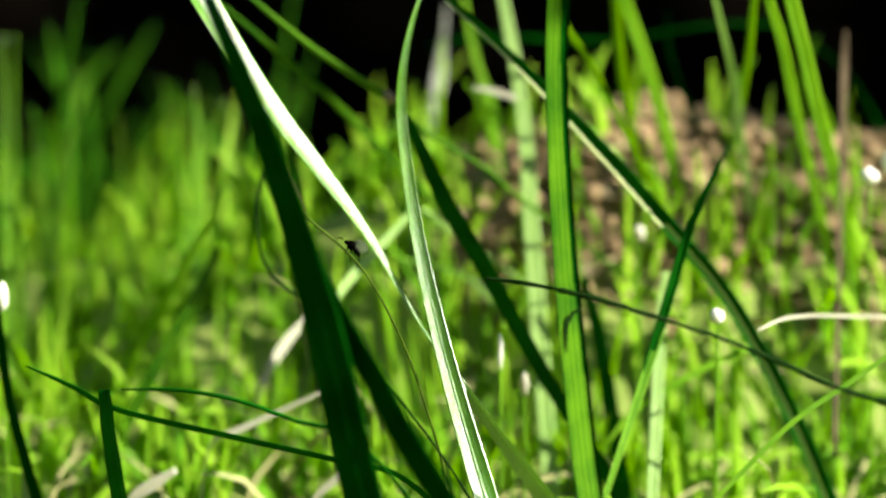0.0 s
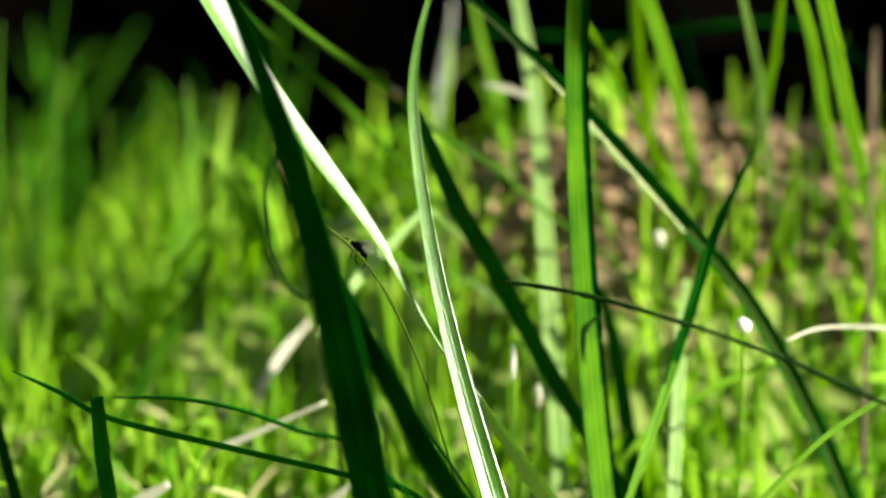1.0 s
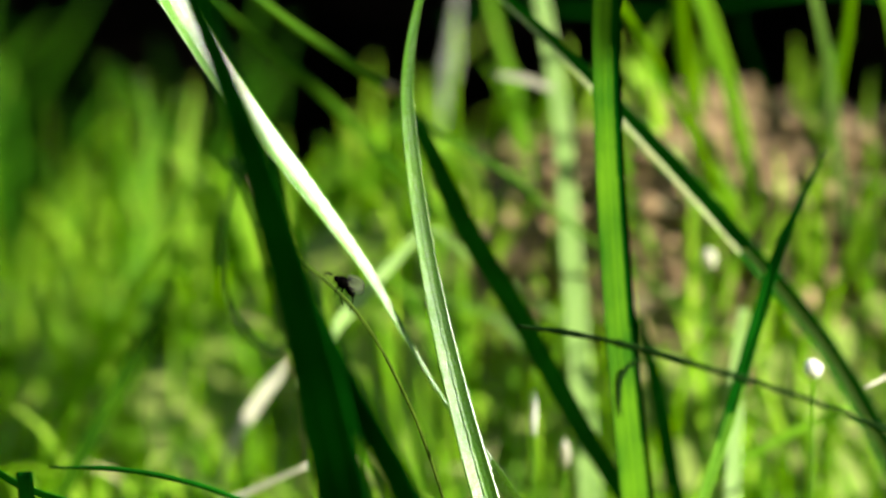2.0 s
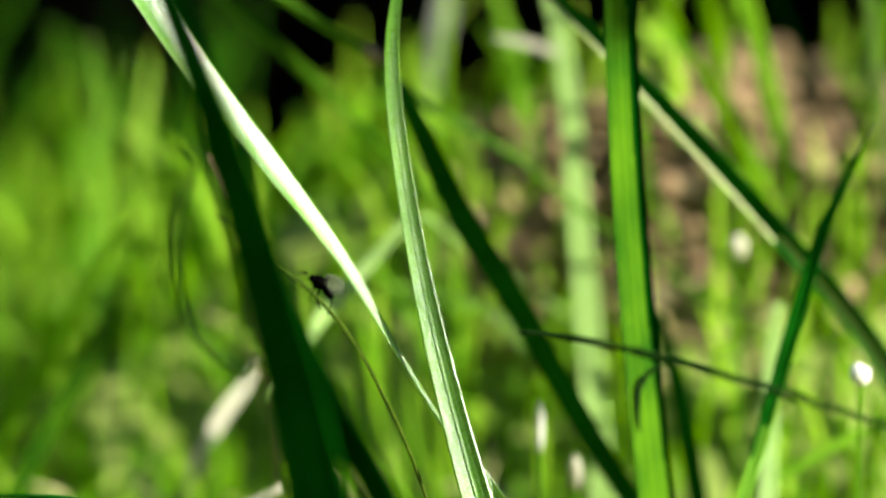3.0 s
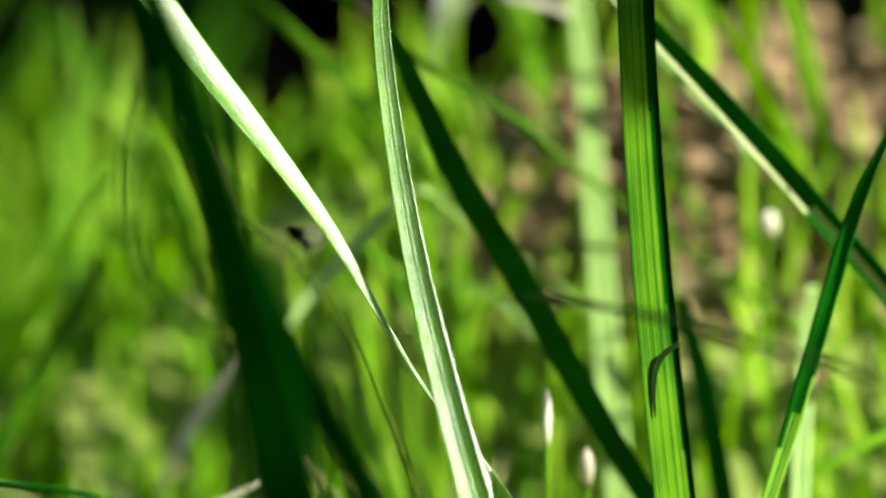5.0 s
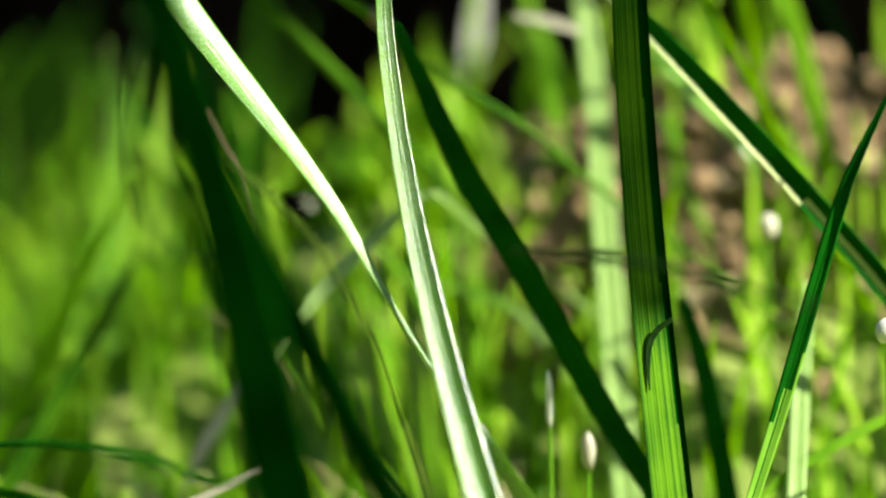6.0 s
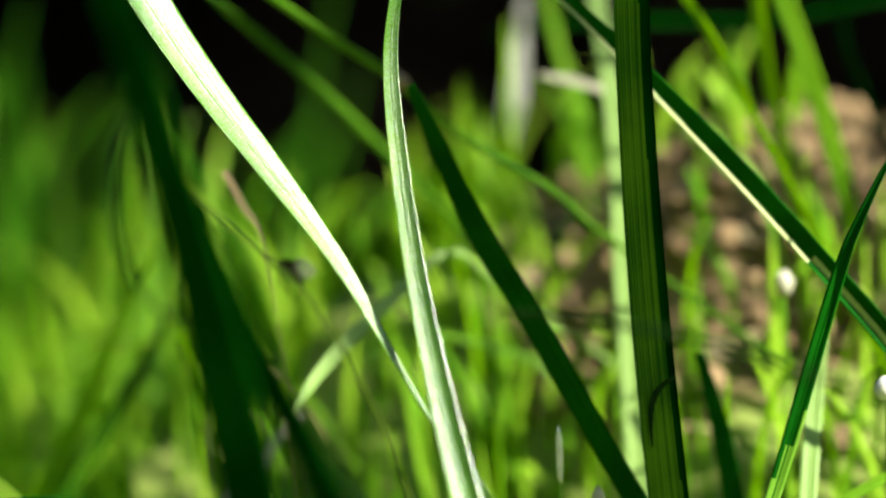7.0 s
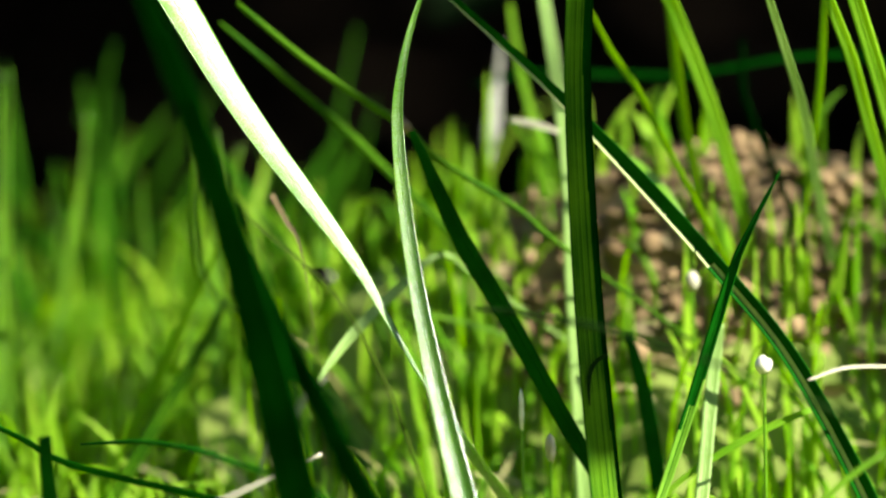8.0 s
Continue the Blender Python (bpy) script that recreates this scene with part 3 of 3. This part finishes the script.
grass_shoot([(0.03774, 0.06600, 0.04920, 2.38), (0.03870, 0.06600, 0.03794, 2.39), (0.04001, 0.06600, 0.02281, 2.40), (0.04232, 0.06600, 0.00882, 2.29), (0.04450, 0.06600, -0.00400, 2.19)],
            [EDGE], TALL, "tall upright green grass blade in half shade", fold=0.12)
grass_shoot([(0.0217, 0.04858, 0.04779, 1.08), (0.02717, 0.04987, 0.03641, 1.30), (0.02839, 0.04999, 0.0339, 1.51), (0.03326, 0.05015, 0.02639, 1.51), (0.03753, 0.04949, 0.01779, 1.51)],
            [EDGE], TALL, "leaning green grass blade", fold=0.12)
grass_shoot([(0.05576, 0.04000, 0.05413, 1.30), (0.05888, 0.04480, 0.04219, 1.39), (0.06171, 0.04960, 0.03130, 1.49), (0.06397, 0.05440, 0.02149, 1.59), (0.06593, 0.05920, 0.00776, 1.68), (0.06805, 0.06400, -0.00620, 1.78)],
            [LIT], PALE, "pale green upright grass blade", fold=0.12)
grass_shoot([(0.06884, 0.05300, 0.05153, 1.30), (0.06803, 0.05475, 0.04008, 1.47), (0.06710, 0.05650, 0.02726, 1.65), (0.06553, 0.05825, 0.01557, 1.50), (0.06394, 0.06000, 0.00377, 1.35)],
            [EDGE], TALL, "tall narrow green grass blade", fold=0.12)
grass_shoot([(0.07153, 0.03600, 0.05481, 2.82), (0.07470, 0.04000, 0.04309, 2.98), (0.07824, 0.04400, 0.02996, 3.09), (0.08185, 0.04800, 0.01537, 3.12), (0.08612, 0.05200, 0.00055, 3.08), (0.08920, 0.05600, -0.01322, 2.97)],
            [LIT], TALL, "tall thick upright green grass blade", fold=0.12)
grass_shoot([(0.06612, 0.03600, 0.05485, 1.94), (0.06999, 0.04100, 0.04291, 2.08), (0.07354, 0.04600, 0.03201, 2.22), (0.07657, 0.05100, 0.01845, 2.13), (0.08160, 0.05600, -0.00170, 2.04)],
            [LIT], TALL, "tall upright green grass blade", fold=0.12)
grass_shoot([(-0.0035, 0.0905, 0.0225, 0.3), (0.009326, 0.08965, 0.02472, 1.21), (0.02828, 0.08817, 0.0244, 1.30), (0.0409, 0.08756, 0.02445, 1.30), (0.0611, 0.08789, 0.02748, 1.2), (0.078, 0.088, 0.0265, 1.2), (0.092, 0.088, 0.016, 1.2), (0.098, 0.088, 0.006, 1.2)],
            [LIT], DEEP, "long thin dim grass blade bent level", fold=0.12)
grass_shoot([(0.01297, 0.07333, 0.04416, 2.16), (0.01827, 0.06081, 0.01401, 3.02), (0.0199, 0.05128, -0.008986, 3.67), (0.02153, 0.04179, -0.03181, 3.89)],
            [LIT], PALE, "tall pale green grass blade", fold=0.1)
grass_shoot([(0.004959, 0.08861, 0.03862, 0.86), (0.006781, 0.08568, 0.02765, 1.30), (0.00924, 0.08306, 0.0179, 1.51), (0.01294, 0.0798, 0.005706, 1.62)],
            [LIT], TALL, "upright green grass blade", fold=0.1)
grass_shoot([(0.001772, 0.1008, 0.02968, 0.60), (0.001094, 0.0991, 0.02251, 1.30), (-0.0002549, 0.09613, 0.0124, 3.2), (-0.001201, 0.09398, 0.004378, 0.65)],
            [LIT], WITHERED, "pale withered hanging leaf", fold=0.1)
grass_shoot([(-0.02819, 0.04849, -0.02768, 0.80), (-0.03428, 0.04388, -0.03399, 2.10), (-0.03911, 0.03857, -0.04196, 1.00)],
            [(0.5, -0.65, 0.55)], STRAW, "dry whitish bent grass blade", fold=0.1)
grass_shoot([(-0.02649, 0.02147, -0.02419, 0.47), (-0.02029, 0.0287, -0.01607, 2.1), (-0.01091, 0.03711, -0.007558, 1.8), (-0.004, 0.0425, -0.003, 1.0), (0.004, 0.047, -0.010, 0.7)],
            [LIT], PALE, "pale greenish dry grass blade bent over", fold=0.1)
grass_shoot([(-0.01333, 0.05181, -0.01528, 0.65), (0.0001918, 0.05099, -0.01833, 0.97), (0.008784, 0.04986, -0.02255, 0.76)],
            [LIT], GRASS, "pale green bent grass blade", fold=0.1)
grass_shoot([(0.06588, 0.005883, -0.01977, 0.50), (0.07336, 0.0116, -0.01865, 0.76), (0.08594, 0.01947, -0.02074, 0.76), (0.09873, 0.02689, -0.02482, 0.60)],
            [LIT], STRAW, "thin pale curved straw", fold=0.1)
grass_shoot([(0.09520, -0.00529, -0.01973, 0.81), (0.08356, -0.00737, -0.02750, 1.13), (0.07193, -0.00945, -0.03527, 1.13), (0.05794, -0.01303, -0.04862, 0.98)],
            [LIT], GRASS, "slanting green grass blade", fold=0.1)
grass_shoot([(0.06624, 0.0257, -0.02927, 1.08), (0.05419, 0.02432, -0.03443, 1.51), (0.03971, 0.02185, -0.04363, 1.08)],
            [LIT], TALL, "slanting green grass blade", fold=0.1)
grass_shoot([(-0.08308, 0.1426, 0.006463, 0.22), (-0.08665, 0.1361, -0.005754, 1.08), (-0.08977, 0.129, -0.01912, 2.38)],
            [LIT], TALL, "pointed bright green grass blade", fold=0.1)
grass_shoot([(-0.04587, 0.04385, 0.0009212, 0.32), (-0.05237, 0.04677, -0.01114, 1.51), (-0.05894, 0.04965, -0.02334, 2.38)],
            [LIT], TALL, "pointed bright green grass blade", fold=0.1)
grass_shoot([(-0.04819, 0.05391, -0.01377, 1.40), (-0.05029, 0.05091, -0.01863, 2.40), (-0.05759, 0.04482, -0.03092, 3.30), (-0.06484, 0.03876, -0.04313, 3.40)],
            [EDGE], FIRM, "broad green slanting grass blade", fold=0.1)
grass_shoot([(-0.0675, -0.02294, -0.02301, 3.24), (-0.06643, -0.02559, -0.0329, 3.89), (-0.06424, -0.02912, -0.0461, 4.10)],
            [EDGE], SHADE_GREEN, "cut dark green grass stub", fold=0.1)
grass_shoot([(-0.09362, 0.01912, -0.0121, 1.51), (-0.09249, 0.01635, -0.02243, 2.38), (-0.09021, 0.01235, -0.03736, 2.81), (-0.08441, 0.006807, -0.05805, 3.24)],
            [EDGE], DEEP, "dark green upright grass blade", fold=0.1)
grass_shoot([(-0.01881, 0.01000, -0.05052, 1.00), (-0.02265, 0.01000, -0.05362, 1.60), (-0.02676, 0.01000, -0.05773, 1.40)],
            [LIT], STRAW, "dry whitish grass blade", fold=0.1)
grass_shoot([(-0.05569, 0.01000, -0.05079, 1.20), (-0.06076, 0.01000, -0.05401, 2.60), (-0.06501, 0.01000, -0.05724, 2.20)],
            [LIT], STRAW, "dry whitish grass blade", fold=0.1)
grass_shoot([(-0.02435, 0.016, -0.03541, 0.65), (-0.03577, 0.016, -0.0407, 1.10), (-0.04299, 0.016, -0.04404, 1.43), (-0.04806, 0.016, -0.04626, 0.78)],
            [LIT], STRAW, "pale dry bent grass blade", fold=0.1)
grass_shoot([(-0.03393, 0.02780, 0.01129, 1.00), (-0.03144, 0.02780, 0.00629, 1.00), (-0.02855, 0.02780, -0.00057, 0.30)],
            [LIT], PINK, "pinkish dry grass blade", fold=0.1)
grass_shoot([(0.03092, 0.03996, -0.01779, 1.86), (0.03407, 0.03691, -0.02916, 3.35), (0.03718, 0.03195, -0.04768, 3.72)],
            [SHADED], SHADE_GREEN, "dark green grass blade", fold=0.1)
grass_shoot([(0.007312, 0.05907, 0.02016, 0.54), (0.0121, 0.05884, 0.0193, 1.40), (0.017, 0.05842, 0.01773, 0.97)],
            [LIT], STRAW, "short dry pale straw on a stem", fold=0.1, root=False)
grass_shoot([(-0.08219, 0.09415, 0.01754, 0.22), (-0.08303, 0.09079, 0.004991, 1.08), (-0.08516, 0.08716, -0.008541, 2.38)],
            [LIT], GRASS, "soft green upright grass blade in the distance", fold=0.15)
grass_shoot([(-0.05512, 0.08778, 0.01464, 0.22), (-0.05392, 0.08483, 0.003619, 1.19), (-0.05425, 0.08155, -0.008621, 2.81)],
            [LIT], GRASS, "soft green upright grass blade in the distance", fold=0.15)
grass_shoot([(-0.04813, 0.08169, 0.01276, 0.22), (-0.05109, 0.07924, 0.003648, 0.86), (-0.05393, 0.07631, -0.007291, 1.94)],
            [LIT], GRASS, "soft green upright grass blade in the distance", fold=0.15)
grass_shoot([(-0.09625, 0.08023, 0.02818, 0.32), (-0.09611, 0.07569, 0.01123, 0.97), (-0.09576, 0.0692, -0.01298, 1.73)],
            [LIT], GRASS, "soft green upright grass blade in the distance", fold=0.15)
grass_shoot([(-0.05314, 0.1029, 0.008545, 0.22), (-0.05449, 0.1006, -0.0001639, 0.76), (-0.05585, 0.09758, -0.01136, 1.51)],
            [(-0.3, -0.9, 0.3)], GRASS, "pointed soft green grass blade", fold=0.2)
grass_shoot([(-0.06416, 0.1146, 0.01059, 0.22), (-0.06227, 0.1118, -0.0001242, 0.76), (-0.06105, 0.1081, -0.01398, 1.51)],
            [(-0.3, -0.9, 0.3)], GRASS, "pointed soft green grass blade", fold=0.2)
grass_shoot([(-0.09294, 0.07494, 0.0293, 0.22), (-0.0933, 0.07042, 0.01245, 0.86), (-0.09258, 0.06397, -0.01162, 1.51)],
            [(-0.3, -0.9, 0.3)], GRASS, "pointed soft green grass blade", fold=0.2)
grass_shoot([(-0.04425, 0.09171, 0.008457, 0.22), (-0.04622, 0.08941, -0.0001505, 0.76), (-0.04883, 0.08677, -0.009985, 1.51)],
            [(-0.3, -0.9, 0.3)], GRASS, "pointed soft green grass blade", fold=0.2)
grass_shoot([(-0.07315, 0.1019, 0.004927, 0.22), (-0.07257, 0.09928, -0.005039, 0.76), (-0.07136, 0.09594, -0.0175, 1.51)],
            [(-0.3, -0.9, 0.3)], GRASS, "pointed soft green grass blade", fold=0.2)
grass_shoot([(-0.09251, 0.101, 0.001305, 0.22), (-0.09063, 0.09864, -0.007423, 0.76), (-0.09006, 0.09564, -0.01863, 1.51)],
            [(-0.3, -0.9, 0.3)], GRASS, "pointed soft green grass blade", fold=0.2)
grass_shoot([(0.02647, 0.05784, 0.01555, 0.46), (0.03158, 0.05518, 0.01104, 3.47), (0.03703, 0.05216, 0.00581, 3.70), (0.04087, 0.04936, 0.00063, 1.74), (0.04220, 0.04970, -0.00600, 1.00), (0.04240, 0.05000, -0.01400, 0.80)],
            [(0.2, -0.9, 0.5)], GRASS, "broad soft green leaf behind the stalk", fold=0.1)
grass_shoot([(0.08877, 0.06424, 0.03109, 0.97), (0.08826, 0.06118, 0.02358, 1.40), (0.08773, 0.0559, 0.01221, 1.30), (0.08722, 0.05119, 0.00327, 1.08)],
            [LIT], BARK, "broken brown dead grass stem", fold=0.1)
grass_shoot([(0.0509, 0.08658, 0.03104, 0.86), (0.05161, 0.07934, 0.02104, 1.51), (0.05765, 0.06922, 0.007953, 1.51)],
            [EDGE], DEEP, "dim green upright grass blade", fold=0.1)
grass_shoot([(0.04851, 0.03614, -0.01533, 1.54), (0.04767, 0.03375, -0.02110, 2.26), (0.04688, 0.03004, -0.02812, 2.57), (0.04613, 0.02348, -0.03754, 2.57)],
            [LIT], PALE, "pale green upright grass blade", fold=0.1)


# ---- seed heads ----
def seed_head(at, size, label, turn=(0, 0, 0), mat=None):
    x, y, z = at
    bm = bmesh.new()
    tube(bm, rooted([(x, y, z, 0.5), (x, y, z - size[2], 0.6)]))
    thing = tagged(part("seed_head", bm, GRASS), label, "seed head", "seed heads")
    bm = bmesh.new()
    blob(bm, at, size, turn, rough=0.25, seed=x * 90)
    part("fluff", bm, mat or FLUFF, thing, "pale fluffy tuft")
    return thing


seed_head((0.0178, 0.0190, -0.0352), (0.0010, 0.0010, 0.0028), "small cream upright seed head", mat=STRAW)
seed_head((0.0127, 0.0183, -0.028), (0.0005, 0.0005, 0.0045), "thin cream upright seed head")
seed_head((0.0578, 0.0092, -0.0177), (0.0016, 0.0015, 0.0017), "round white fluffy seed head")
seed_head((-0.092, 0.0183, -0.015), (0.0012, 0.0012, 0.0035), "white fluffy seed head")
seed_head((0.0915, 0.034, 0.006), (0.0022, 0.0018, 0.0020), "small white fluffy seed head beside tall blades")
seed_head((0.0960, 0.034, 0.009), (0.0020, 0.0018, 0.0030), "upright white fluffy seed head beside tall blades")
seed_head((0.043, 0.0424, -0.0085), (0.0014, 0.0014, 0.0020), "small yellowish rounded seed head", mat=STRAW)


# ---- fly ----
def build_fly():
    mm = 0.001
    bm = bmesh.new()
    blob(bm, (0, 0, 0), (1.1 * mm, 0.9 * mm, 0.95 * mm), (0, 40, 0), rough=0.1, detail=3)
    fly = tagged(part("fly", bm, CHITIN), "small black fly with clear wings on a stem", "fly")
    bm = bmesh.new()
    blob(bm, (1.0 * mm, 0, -1.3 * mm), (0.6 * mm, 0.55 * mm, 1.15 * mm), (0, -38, 0), rough=0.1, detail=3)
    part("abdomen", bm, CHITIN, fly)
    bm = bmesh.new()
    blob(bm, (-0.95 * mm, 0, 0.6 * mm), (0.55 * mm, 0.6 * mm, 0.5 * mm), (0, 30, 0), rough=0.1, detail=3)
    part("head", bm, CHITIN, fly)
    for s in (-1, 1):
        bm = bmesh.new()
        tube(bm, [(-1.7 * mm, s * 0.2 * mm, 1.3 * mm, 0.16), (-2.5 * mm, s * 0.5 * mm, 1.6 * mm, 0.12), (-3.2 * mm, s * 0.7 * mm, 1.2 * mm, 0.08)], sides=6, steps=3)
        part("antenna", bm, CHITIN, fly)
        bm = bmesh.new()
        ring, root = [], Vector((0.4 * mm, s * 0.5 * mm, 0.6 * mm))
        along, wide = Vector((0.66, s * 0.2, -0.7)).normalized(), Vector((0.72, s * 0.15, 0.62)).normalized()
        for k in range(20):
            a = math.tau * k / 20
            l = 1.75 * mm * (1 - math.cos(a)) * 0.95
            w = 1.25 * mm * math.sin(a) * (0.65 + 0.35 * (1 - math.cos(a)) / 2)
            ring.append(root + along * l + wide * (w + 0.5 * mm))
        low = [bm.verts.new(p) for p in ring]
        lift = along.cross(wide).normalized() * 0.02 * mm
        high = [bm.verts.new(p + lift) for p in ring]
        bm.faces.new(low), bm.faces.new(high[::-1])
        for k in range(20):
            bm.faces.new((low[k], low[(k + 1) % 20], high[(k + 1) % 20], high[k]))
        wing = part("wing", bm, WING, fly, "clear grey wing")
        bm = bmesh.new()
        tube(bm, [(*p, 0.07) for p in ring[2:19]], sides=5, steps=2)
        for bend in (0.7, -0.1):
            tube(bm, [(*(root + wide * 0.4 * mm), 0.12), (*(root + along * 0.85 * mm + wide * (0.5 + 0.4 * bend) * mm), 0.08), (*(root + along * 1.7 * mm + wide * (0.5 + bend) * mm), 0.03)], sides=5, steps=3)
        part("wing_vein", bm, CHITIN, wing)
    for k, (hip, knee, foot) in enumerate((((-0.6, -0.4), (-1.3, -1.5), (-1.4, -2.6)), ((0.1, -0.7), (-0.5, -2.2), (-0.1, -3.7)), ((0.5, -0.7), (1.5, -2.6), (0.9, -4.6)))):
        for s in (-1, 1):
            bm = bmesh.new()
            tube(bm, [(hip[0] * mm, s * 0.4 * mm, hip[1] * mm, 0.16), (knee[0] * mm, s * 0.9 * mm, knee[1] * mm, 0.13), (foot[0] * mm, s * 0.35 * mm, foot[1] * mm, 0.09)], sides=6, steps=3)
            part("leg", bm, CHITIN, fly)
    return fly


WING, wing_nodes, wing_links, wing_bsdf = material("fly_wing")
wing_bsdf.inputs["Base Color"].default_value = (0.20, 0.21, 0.18, 1)
wing_bsdf.inputs["Roughness"].default_value = 0.3
wing_clear = wing_nodes.new("ShaderNodeBsdfTransparent")
wing_mix = wing_nodes.new("ShaderNodeMixShader")
wing_mix.inputs["Fac"].default_value = 0.24
wing_links.new(wing_clear.outputs[0], wing_mix.inputs[1])
wing_links.new(wing_bsdf.outputs[0], wing_mix.inputs[2])
wing_links.new(wing_mix.outputs[0], wing_nodes["Material Output"].inputs["Surface"])
fly = build_fly()


# ---- an unseen sapling, added so that its leaf shades the stalk ----
PIVOT = Vector((1.0, -0.19, 0.40))
TIP = Vector((0.030, 0.005, -0.042)) + 0.6 * TO_SUN - PIVOT      # the leaf lies between the sun and the stalk, and along the stalk
SWING = TIP.cross(Vector((0, -0.21, -1))).normalized()


def build_sapling():
    bm = bmesh.new()
    tube(bm, [(1.06, -0.19, 0.95, 4), (1.04, -0.2, 0.7, 9), (1.0, -0.19, 0.4, 13), (1.02, -0.21, 0.1, 16), (1.0, -0.2, -0.12, 22)], wobble=0.2)
    trunk = tagged(part("sapling", bm, BARK), "slender brown sapling added out of view to carry a shading branch", "sapling")
    rng = random.Random(5)
    for k in range(14):
        bm = bmesh.new()
        z = 0.55 + 0.03 * k
        a = rng.uniform(0, 6.3)
        leaf_card(bm, (1.03 + 0.05 * math.cos(a), -0.2 + 0.05 * math.sin(a), z), 0.04, (0.3, -0.3, a))
        part("leaf", bm, HEDGE, trunk)
    bm = bmesh.new()
    tube(bm, [(0, 0, 0, 7), (-0.2, 0.03, 0.08, 5), (-0.42, 0.055, 0.11, 3.5), (*(TIP + Vector((0, 0.03, 0.144))), 2)])
    bough = tagged(part("shading_branch", bm, BARK), "thin brown branch added out of view, whose leaf shades the stalk", "branch")
    bm = bmesh.new()
    ribbon(bm, [(*(TIP + Vector((0, 0.21 * z, z))), w) for z, w in ((0.146, 5), (0.12, 12), (0.07, 15), (0.025, 15), (0.006, 12), (0, 5))], [tuple(TO_SUN)], fold=0.1)
    part("leaf", bm, DEEP, bough)
    for k in range(5):
        bm = bmesh.new()
        leaf_card(bm, (-0.12 - 0.05 * k, 0.035, 0.065 + 0.012 * k), 0.03, (0.9, 0.2 * (-1) ** k, 1.3 * k))
        part("leaf", bm, HEDGE, bough)
    bough.location = PIVOT
    return bough


branch = build_sapling()

# the lens: a wide opening, focused on the blades round the fly
focus = new("focus_point")
focus.location = (-0.012, -0.009, 0.006)
cam.data.dof.use_dof = True
cam.data.dof.focus_object = focus
cam.data.dof.aperture_fstop = 5.2


def motions():
    # the focus goes from the fly to the blades behind it
    walk(focus, [(0.0, pose(-0.012, -0.008, 0.006)), (1.5, pose(-0.012, -0.007, 0.006)), (3.0, pose(-0.012, -0.003, 0.006)), (3.6, pose(-0.012, -0.003, 0.006)), (4.1, pose(-0.012, 0.002, 0.006)),
                 (4.7, pose(-0.012, 0.008, 0.006)), (6.0, pose(-0.012, 0.011, 0.006)), (8.0, pose(-0.012, 0.013, 0.006))])
    # the two dark blades lean a little over time, to fit the camera's view
    for blade in (broad, branched):
        walk(blade, [(t, Matrix.Translation(blade.location) @ Matrix.Rotation(a, 4, "Y")) for t, a in
                     ((0.0, -0.013), (1.5, -0.002), (3.0, 0.014), (4.0, 0.011), (4.7, 0.013), (6.0, 0.007), (6.5, 0.002), (7.0, 0.006), (7.5, 0.002), (8.0, -0.010))])
    # the waxy blade turns a little about its own length
    line, middle = Vector((0.586, -0.236, -0.775)), Vector((-0.0267, 0.0097, 0.0169))
    walk(waxy, [(t, Matrix.Translation(middle) @ Matrix.Rotation(radians(a), 4, line) @ Matrix.Translation(waxy.location - middle)) for t, a in
                ((0.0, 4.0), (1.5, 3.0), (3.0, 0.0), (4.7, 0.0), (6.0, 3.0), (6.6, 7.0), (7.0, 8.0), (8.0, 8.0))])
    walk(fly, [
        (0, pose(-0.0177, -0.0103, 0.0034)),
        (0.5, pose(-0.0175, -0.0103, 0.0032)),
        (1, pose(-0.0182, -0.0103, 0.0033)),
        (1.5, pose(-0.0180, -0.0103, 0.0035)),
        (3, pose(-0.0178, -0.0103, 0.0034)),
        (3.5, pose(-0.0176, -0.0102, 0.0037)),
        (4, pose(-0.0179, -0.0100, 0.0043)),
        (4.5, pose(-0.0177, -0.0099, 0.0046)),
        (6, pose(-0.0184, -0.0101, 0.0040)),
        (6.5, pose(-0.0185, -0.0102, 0.0036)),
        (7, pose(-0.0191, -0.0102, 0.0036)),
        (7.5, pose(-0.0195, -0.0103, 0.0031)),
        (8, pose(-0.0195, -0.0103, 0.0033)),
    ])
    # the added branch is lowered, so that its leaf comes between the sun and the stalk
    for_branch = [(0.0, 0.044), (1.5, 0.034), (3.0, 0.030), (3.5, 0.024), (4.0, 0.030), (4.5, 0.024), (6.0, -0.016), (6.5, -0.032), (7.0, -0.040), (7.5, -0.044), (8.0, -0.036)]
    walk(branch, [(t, Matrix.Translation(PIVOT) @ Matrix.Rotation(-(z + 0.042) * 1.02 / TIP.length, 4, SWING)) for t, z in for_branch])


motions()
